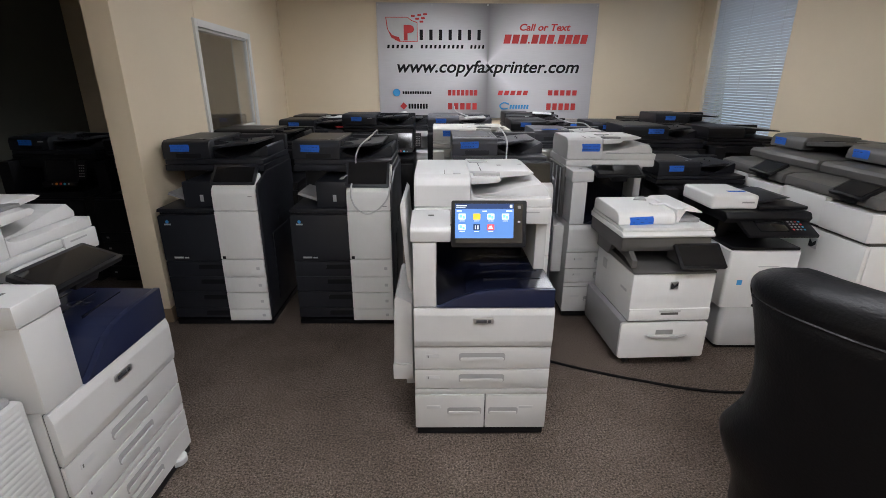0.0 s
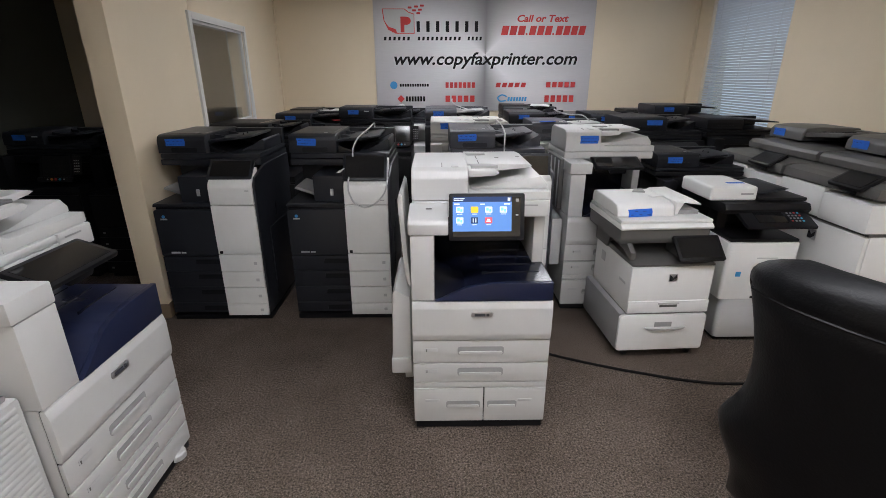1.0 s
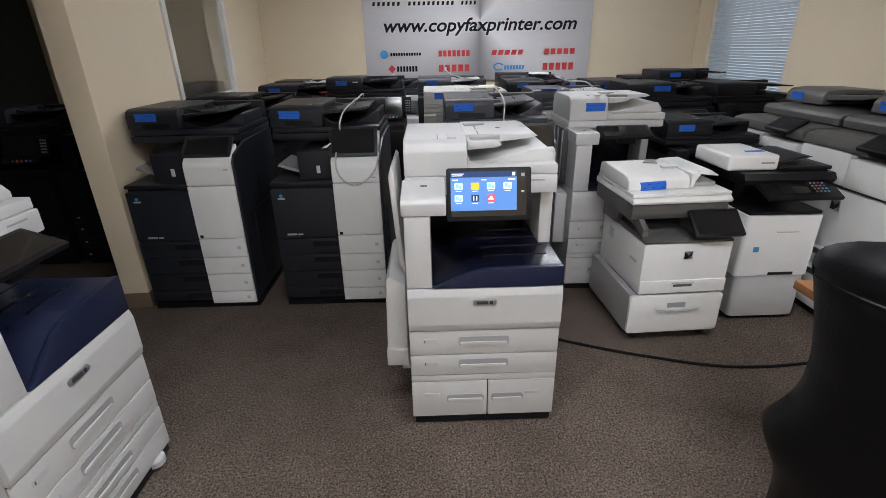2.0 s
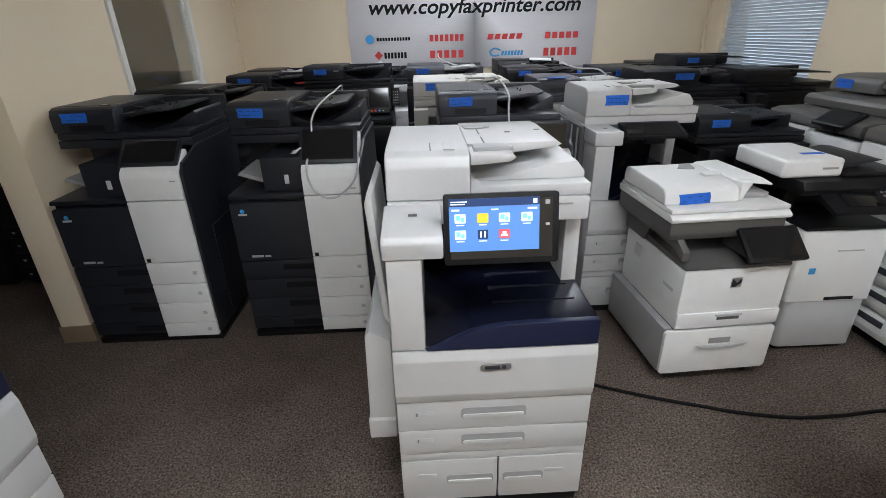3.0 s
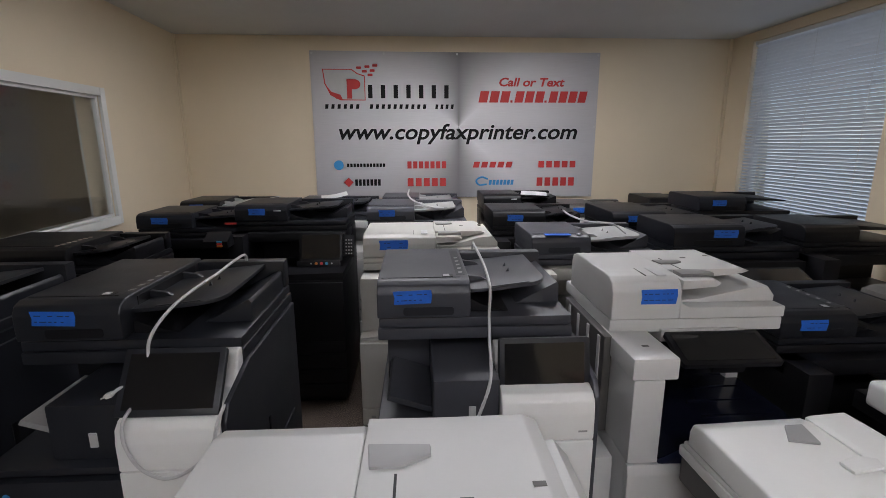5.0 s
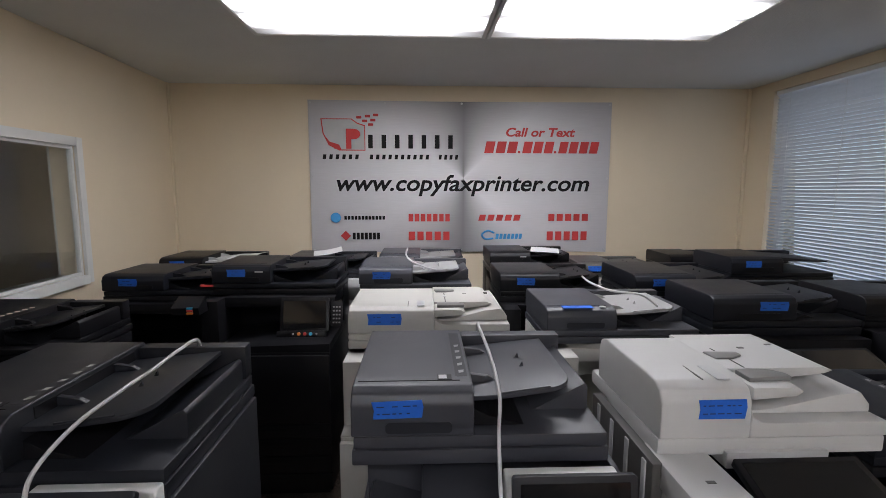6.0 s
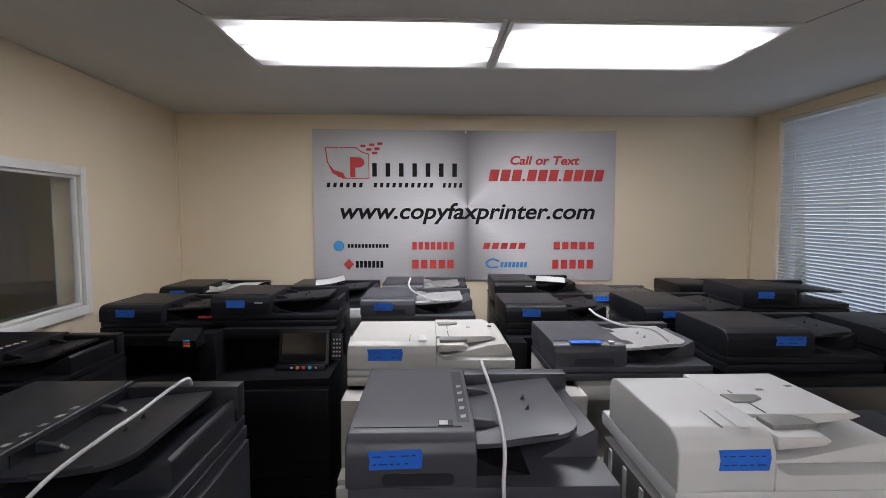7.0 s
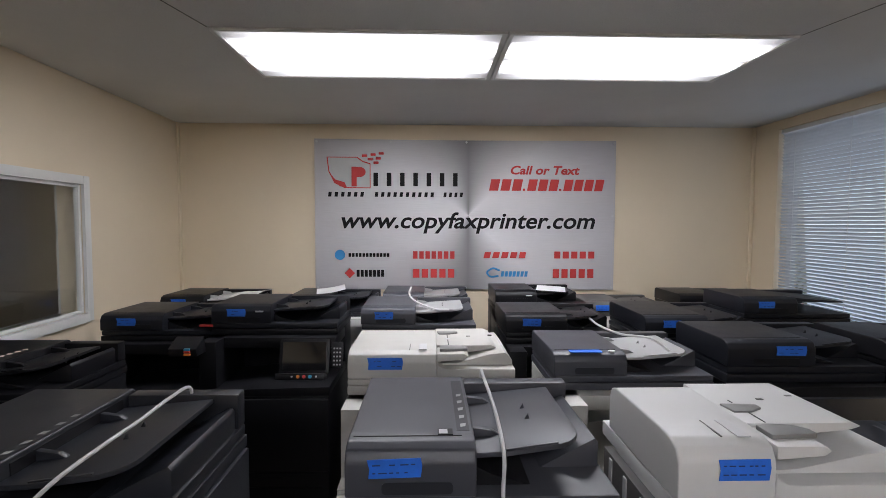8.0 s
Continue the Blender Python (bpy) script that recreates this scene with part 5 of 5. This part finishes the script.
def near_printer(x, y, rz):
    t = thing("printer", "low white printer with ribbed side and grey top", "printer", x, y, rz)
    W, D = 0.55, 0.55
    part("plinth", box(0.02, W - 0.02, 0.02, D - 0.02, 0.0, 0.04, 0.002), DEEP, t)
    part("body", box(0.0, W, 0.0, D, 0.04, 0.715, 0.012), WHITE, t)
    for k in range(32):
        z = 0.06 + 0.02 * k
        part("rib", prism([(-0.004, z), (-0.004, z + 0.014), (0.002, z + 0.018), (0.002, z - 0.002)], "x", 0.02, W - 0.02, 0.0015, 1), WHITE, t)
    part("top_tray", prism([(0.015, 0.717), (0.015, 0.735), (0.2, 0.745), (D - 0.07, 0.748), (D - 0.07, 0.717)], "x", 0.02, W - 0.02, 0.006), MIDGREY, t)
    part("rim", box(0.0, W, D - 0.06, D, 0.717, 0.80, 0.01), WHITE, t)
    return t


near_printer(-1.03, 0.752, 90)


def office_chair(x, y, rz):
    """High-backed padded leather swivel chair, seen from behind."""
    t = thing("office_chair", "black padded leather high-back swivel chair", "chair", x, y, rz)
    t.scale = (0.98, 0.98, 0.925)
    def surf(u, v, side):
        """A point of the padded back: u across, v up, side 0 front, 1 rear."""
        hw = 0.285 + 0.055 * math.exp(-((v - 0.33) / 0.12) ** 2) + 0.040 * min(1.0, max(0.0, (v - 0.62) / 0.28)) ** 1.3
        if v > 0.90:
            hw *= math.sqrt(max(0.0, 1 - (0.80 * (v - 0.90) / 0.10) ** 2.8))
        edge = max(0.0, 1 - abs(u) ** 4) ** 0.5 * max(0.02, 1 - (2 * v - 1) ** 8) ** 0.5
        th = 0.075 * edge - 0.006 * math.exp(-((v - 0.88) / 0.012) ** 2)
        crease = 0.0022 * noise.noise((u * 5, v * 7, 2.0 * side))
        lean = 0.10 * (v - 0.2) - 0.05 * u * u
        return Vector((hw * u, -(lean + (th if side else -th * 0.75) + crease), 0.46 + 0.80 * v))

    bm = bmesh.new()
    nu, nv = 30, 60
    a, b = [[[bm.verts.new(surf(-1 + 2 * i / nu, j / nv, side)) for i in range(nu + 1)] for j in range(nv + 1)] for side in (0, 1)]
    for g in (a, b):
        for j in range(nv):
            for i in range(nu):
                bm.faces.new((g[j][i], g[j][i + 1], g[j + 1][i + 1], g[j + 1][i]))
    rim = [(0, i) for i in range(nu + 1)] + [(j, nu) for j in range(1, nv + 1)] + [(nv, i) for i in range(nu - 1, -1, -1)] + [(j, 0) for j in range(nv - 1, 0, -1)]
    for p, q in zip(rim, rim[1:] + rim[:1]):
        bm.faces.new((a[p[0]][p[1]], a[q[0]][q[1]], b[q[0]][q[1]], b[p[0]][p[1]]))
    back = part("backrest", bm, LEATHER, t)
    part("top_seam", tube([surf(-0.96 + 0.16 * k, 0.88, 1) for k in range(13)], 0.004, 6, 6), LEATHER, back)
    part("seat", box(-0.24, 0.24, 0.02, 0.56, 0.44, 0.55, 0.05, 5), LEATHER, t)
    part("gas_column", cyl(0, 0.27, 0.12, 0.03, 0.33), DEEP, t)
    for k in range(5):
        an = 2 * math.pi * k / 5 + 0.3
        part("foot", tilt(prism([(0.0, 0.09), (0.0, 0.13), (0.30, 0.075), (0.30, 0.05)], "y", -0.02, 0.02, 0.004), pose(0, 0.27, 0, 0, 0, math.degrees(an))), DEEP, t)
        part("caster", cyl(0.30 * math.cos(an) - 0.01, 0.27 + 0.30 * math.sin(an), 0.027, 0.027, 0.02, "x", 12), CASTER, t)
    return t


office_chair(1.045, 0.98, -52)

desk = thing("desk", "brown wooden desk beside the chair", "desk", 1.315, 1.12)
part("desktop", box(0.0, 1.1, 0.0, 0.68, 0.715, 0.745, 0.004), WOOD, desk)
for dx in (0.16, 1.04):
    for dy in (0.05, 0.60):
        part("leg", box(dx, dx + 0.05, dy, dy + 0.05, 0.0, 0.7145, 0.003), WOOD, desk)

# ---- the banner ----
BX0, BX1, BZ0, BZ1 = -0.647, 2.060, 1.10, 2.452
banner = thing("banner", "silver printed vinyl banner with web address, hung by grommets", "banner", (BX0 + BX1) / 2, BACK - 0.02, 0, (BZ0 + BZ1) / 2)
hw, hh = (BX1 - BX0) / 2, (BZ1 - BZ0) / 2
bm = bmesh.new()
nx, nz = 44, 22
gr = []
for j in range(nz + 1):
    row = []
    for i in range(nx + 1):
        u, v = -1 + 2 * i / nx, -1 + 2 * j / nz
        sag = 0.006 * (1 - u * u) * (v * v) * (1 if v < 0 else -1)
        row.append(bm.verts.new((hw * u, -0.003 + 0.003 * math.sin(5 * u + 2 * v), hh * v + sag)))
    gr.append(row)
for j in range(nz):
    for i in range(nx):
        bm.faces.new((gr[j][i], gr[j][i + 1], gr[j + 1][i + 1], gr[j + 1][i]))
ret = bmesh.ops.extrude_face_region(bm, geom=bm.faces[:])
bmesh.ops.translate(bm, verts=[v for v in ret["geom"] if isinstance(v, bmesh.types.BMVert)], vec=(0, 0.0015, 0))
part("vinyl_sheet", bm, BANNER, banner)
for u in (-0.985, -0.5, 0.0, 0.5, 0.985):
    part("grommet", cyl(hw * u, -0.010, hh * 0.965, 0.010, 0.006, "y", 14, 0.001), CHROME, banner)
    part("grommet", cyl(hw * u, -0.010, -hh * 0.965, 0.010, 0.006, "y", 14, 0.001), CHROME, banner)
for u in (-0.985, 0.985):
    part("grommet", cyl(hw * u, -0.010, 0, 0.010, 0.006, "y", 14, 0.001), CHROME, banner)

YF = -0.0085


def bx(x):
    return (x - 0.60) * 1.025


def bz(z):
    return (z - 1.4825) * 1.028


def lettering(name, text, x0, x1, z, size, material, shear=0.0, bold=0.0):
    cu = bpy.data.curves.new(name, "FONT")
    cu.body, cu.size, cu.shear, cu.offset, cu.extrude = text, size, shear, bold, 0.0005
    cu.resolution_u = 4
    tmp = bpy.data.objects.new(name, cu)
    scene.collection.objects.link(tmp)
    me = bpy.data.meshes.new_from_object(tmp.evaluated_get(bpy.context.evaluated_depsgraph_get()))
    bpy.data.objects.remove(tmp)
    xs = [v.co.x for v in me.vertices]
    k = (bx(x1) - bx(x0)) / (max(xs) - min(xs))
    me.transform(Matrix(((k, 0, 0, bx(x0) - k * min(xs)), (0, 0, -1, YF), (0, 1, 0, bz(z)), (0, 0, 0, 1))))
    me.materials.clear()
    me.materials.append(material)
    ob = new(name, me)
    ob.parent = banner
    return ob


def word_bars(name, x0, x1, z0, z1, n, material, lean=0.0, gap=0.28):
    """A brand or number as a row of plain upright bars."""
    step = (x1 - x0) / n
    d = lean * (z1 - z0)
    for k in range(n):
        a, b = bx(x0 + k * step), bx(x0 + (k + 1 - gap) * step)
        part(name, prism([(a, bz(z0)), (b, bz(z0)), (b + d, bz(z1)), (a + d, bz(z1))], "y", YF - 0.0005, YF + 0.0005, 0), material, banner)


lettering("web_address", "www.copyfaxprinter.com", -0.49, 1.745, 1.372, 0.20, PRINTBLACK, 0.22, 0.004)
lettering("call_line", "Call or Text", 0.99, 1.60, 1.845, 0.105, RED, 0.2, 0.003)
word_bars("number_bar", 0.80, 1.10, 1.70, 1.80, 3, RED, 0.2, 0.2)
word_bars("number_bar", 1.135, 1.42, 1.70, 1.80, 3, RED, 0.2, 0.2)
word_bars("number_bar", 1.455, 1.82, 1.70, 1.80, 4, RED, 0.2, 0.2)
part("number_dot", join(box(bx(1.098), bx(1.118), YF - 0.0005, YF + 0.0005, bz(1.70), bz(1.72), 0), box(bx(1.418), bx(1.438), YF - 0.0005, YF + 0.0005, bz(1.70), bz(1.72), 0)), RED, banner)
# maker's shield, a curling page, with loose squares
part("shield_edge", prism([(bx(-0.615), bz(1.985)), (bx(-0.60), bz(1.86)), (bx(-0.55), bz(1.76)), (bx(-0.46), bz(1.715)), (bx(-0.235), bz(1.715)), (bx(-0.235), bz(1.93)), (bx(-0.30), bz(1.95)), (bx(-0.35), bz(1.985))], "y", YF - 0.0002, YF + 0.001, 0), RED, banner)
part("shield_page", prism([(bx(-0.605), bz(1.978)), (bx(-0.59), bz(1.86)), (bx(-0.54), bz(1.77)), (bx(-0.46), bz(1.725)), (bx(-0.242), bz(1.722)), (bx(-0.242), bz(1.922)), (bx(-0.305), bz(1.942)), (bx(-0.355), bz(1.978))], "y", YF - 0.0010, YF - 0.0001, 0), LIGHTGREY, banner)
part("shield_curl", prism([(bx(-0.59), bz(1.85)), (bx(-0.54), bz(1.79)), (bx(-0.46), bz(1.765)), (bx(-0.44), bz(1.722)), (bx(-0.50), bz(1.73)), (bx(-0.56), bz(1.79))], "y", YF - 0.0018, YF - 0.0008, 0), RED, banner)
part("shield_stroke", join(box(bx(-0.40), bx(-0.355), YF - 0.0022, YF - 0.0012, bz(1.73), bz(1.90), 0), prism([(bx(-0.355) + 0.055 + 0.055 * math.cos(radians(a)) - 0.03, bz(1.855) + 0.045 * math.sin(radians(a))) for a in range(-90, 91, 15)] + [(bx(-0.36), bz(1.90)), (bx(-0.36), bz(1.81))], "y", YF - 0.0024, YF - 0.0014, 0)), RED, banner)
for dx, dz in ((-0.31, 1.985), (-0.235, 1.995), (-0.165, 2.005), (-0.26, 1.955), (-0.19, 1.962), (-0.21, 1.925)):
    part("loose_square", prism(rrect(bx(dx), bx(dx + 0.045), bz(dz), bz(dz + 0.022), 0.006, 3), "y", YF - 0.0005, YF + 0.0005, 0), RED, banner)
word_bars("name_bar", -0.21, 0.60, 1.735, 1.85, 7, PRINTBLACK, 0.0, 0.66)
word_bars("subline_bar", -0.605, -0.27, 1.642, 1.682, 6, PRINTBLACK, 0.15, 0.5)
word_bars("subline_bar", -0.20, 0.34, 1.642, 1.682, 10, PRINTBLACK, 0.15, 0.5)
word_bars("subline_bar", 0.40, 0.59, 1.642, 1.682, 4, PRINTBLACK, 0.15, 0.5)
# eight makers' marks
part("mark_disc", cyl(bx(-0.505), YF - 0.0005, bz(1.135), 0.046, 0.001, "y", 24, 0), PRINTBLUE, banner)
word_bars("mark_bar", -0.43, -0.065, 1.118, 1.150, 12, PRINTBLACK, 0.0)
word_bars("mark_bar", 0.135, 0.515, 1.102, 1.168, 7, RED, 0.0)
word_bars("mark_bar", 0.755, 1.145, 1.108, 1.162, 5, RED, 0.25)
word_bars("mark_bar", 1.385, 1.765, 1.106, 1.168, 5, RED, 0.0)
part("mark_rhomb", prism([(bx(-0.465), bz(0.975)), (bx(-0.42), bz(1.02)), (bx(-0.375), bz(0.975)), (bx(-0.42), bz(0.93))], "y", YF - 0.0005, YF + 0.0005, 0), RED, banner)
word_bars("mark_bar", -0.36, -0.11, 0.943, 1.003, 7, PRINTBLACK, 0.0)
word_bars("mark_bar", 0.135, 0.52, 0.935, 1.012, 5, RED, 0.0)
part("mark_arc", tube([(bx(0.90), YF, bz(1.0)), (bx(0.84), YF, bz(1.018)), (bx(0.79), YF, bz(0.985)), (bx(0.82), YF, bz(0.945)), (bx(0.89), YF, bz(0.95))], 0.009, 6), PRINTBLUE, banner)
word_bars("mark_bar", 0.91, 1.155, 0.945, 0.992, 7, PRINTBLUE, 0.15)
word_bars("mark_bar", 1.375, 1.76, 0.932, 1.012, 5, RED, 0.0)

# ---- cords and papers ----


def cord(points, r, material, label, name="cable"):
    return solid(name, tube(points, r), material, label, "cable")


cord([(0.680, 2.620, 0.012), (0.870, 2.530, 0.008), (1.080, 2.440, 0.008), (1.220, 2.390, 0.008), (1.380, 2.335, 0.008), (1.570, 2.295, 0.008), (1.770, 2.290, 0.008), (2.020, 2.300, 0.008), (2.210, 2.200, 0.008)], 0.0078, BLACKCORD, "black power cord trailing over the carpet", "power_cord")
cord([(-0.345, 3.76, 1.13), (-0.335, 3.73, 1.205), (-0.335, 3.62, 1.213), (-0.345, 3.50, 1.20), (-0.345, 3.38, 1.20), (-0.385, 3.27, 1.165), (-0.405, 3.18, 1.115), (-0.405, 3.15, 1.06), (-0.40, 3.16, 1.0)], 0.0048, CABLE, "white cord hanging over the feeder and screen")
cord([(-0.425, 3.085, 0.955), (-0.423, 3.034, 0.935), (-0.425, 3.032, 0.872), (-0.395, 3.032, 0.806), (-0.335, 3.032, 0.774), (-0.267, 3.032, 0.800), (-0.210, 3.032, 0.864), (-0.191, 3.034, 0.925), (-0.19, 3.085, 0.95)], 0.0048, CABLE, "white cord looped below the screen")
plug = solid("plug", tilt(join(box(-0.009, 0.009, -0.008, 0.008, -0.007, 0.007, 0.003), box(-0.021, -0.009, -0.006, -0.003, -0.002, 0.001, 0), box(-0.021, -0.009, 0.003, 0.006, -0.002, 0.001, 0), tube([(0.008, 0, 0), (0.022, 0.012, 0.004), (0.045, 0.03, 0.0)], 0.0045)), pose(-0.482, 3.09, 0.985, 0, -20, 0)), CABLE, "white cord plug dangling beside a screen", "plug")
cord([(0.553, 3.868, 1.162), (0.553, 3.836, 1.219), (0.551, 3.766, 1.225), (0.557, 3.539, 1.207), (0.557, 3.381, 1.168), (0.549, 3.332, 1.096), (0.537, 3.233, 1.045), (0.522, 3.114, 0.983), (0.485, 3.087, 0.883), (0.463, 3.077, 0.813)], 0.0048, CABLE, "white cord hanging over the graphite copier")
cord([(1.135, 4.503, 1.257), (1.144, 4.403, 1.245), (1.204, 4.304, 1.228), (1.306, 4.244, 1.224), (1.367, 4.206, 1.181)], 0.005, CABLE, "white cord lying on a paper tray")
cord([(0.268, 5.188, 1.312), (0.265, 5.041, 1.292), (0.305, 4.945, 1.265), (0.407, 4.899, 1.232), (0.490, 4.921, 1.223)], 0.005, CABLE, "white cord lying on a paper tray")


def loose_sheet(x, y, z, rz, tip):
    bm = bmesh.new()
    g = [[bm.verts.new((0.21 * i / 8, 0.28 * j / 8, 0.03 * tip * (i / 8) ** 2 + 0.012 * math.sin(3 * j / 8))) for i in range(9)] for j in range(9)]
    for j in range(8):
        for i in range(8):
            bm.faces.new((g[j][i], g[j][i + 1], g[j + 1][i + 1], g[j + 1][i]))
    ret = bmesh.ops.extrude_face_region(bm, geom=bm.faces[:])
    bmesh.ops.translate(bm, verts=[v for v in ret["geom"] if isinstance(v, bmesh.types.BMVert)], vec=(0, 0, 0.001))
    ob = solid("paper_sheet", bm, PAPER, "curled white paper sheet lying on a feeder", "paper")
    ob.matrix_world = pose(x, y, z, 0, 0, rz)
    return ob


loose_sheet(-0.447, 5.784, 1.183, 12, 1.0)
loose_sheet(1.169, 5.778, 1.212, -14, -0.3)
loose_sheet(-1.069, 5.752, 1.167, -8, 0.6)
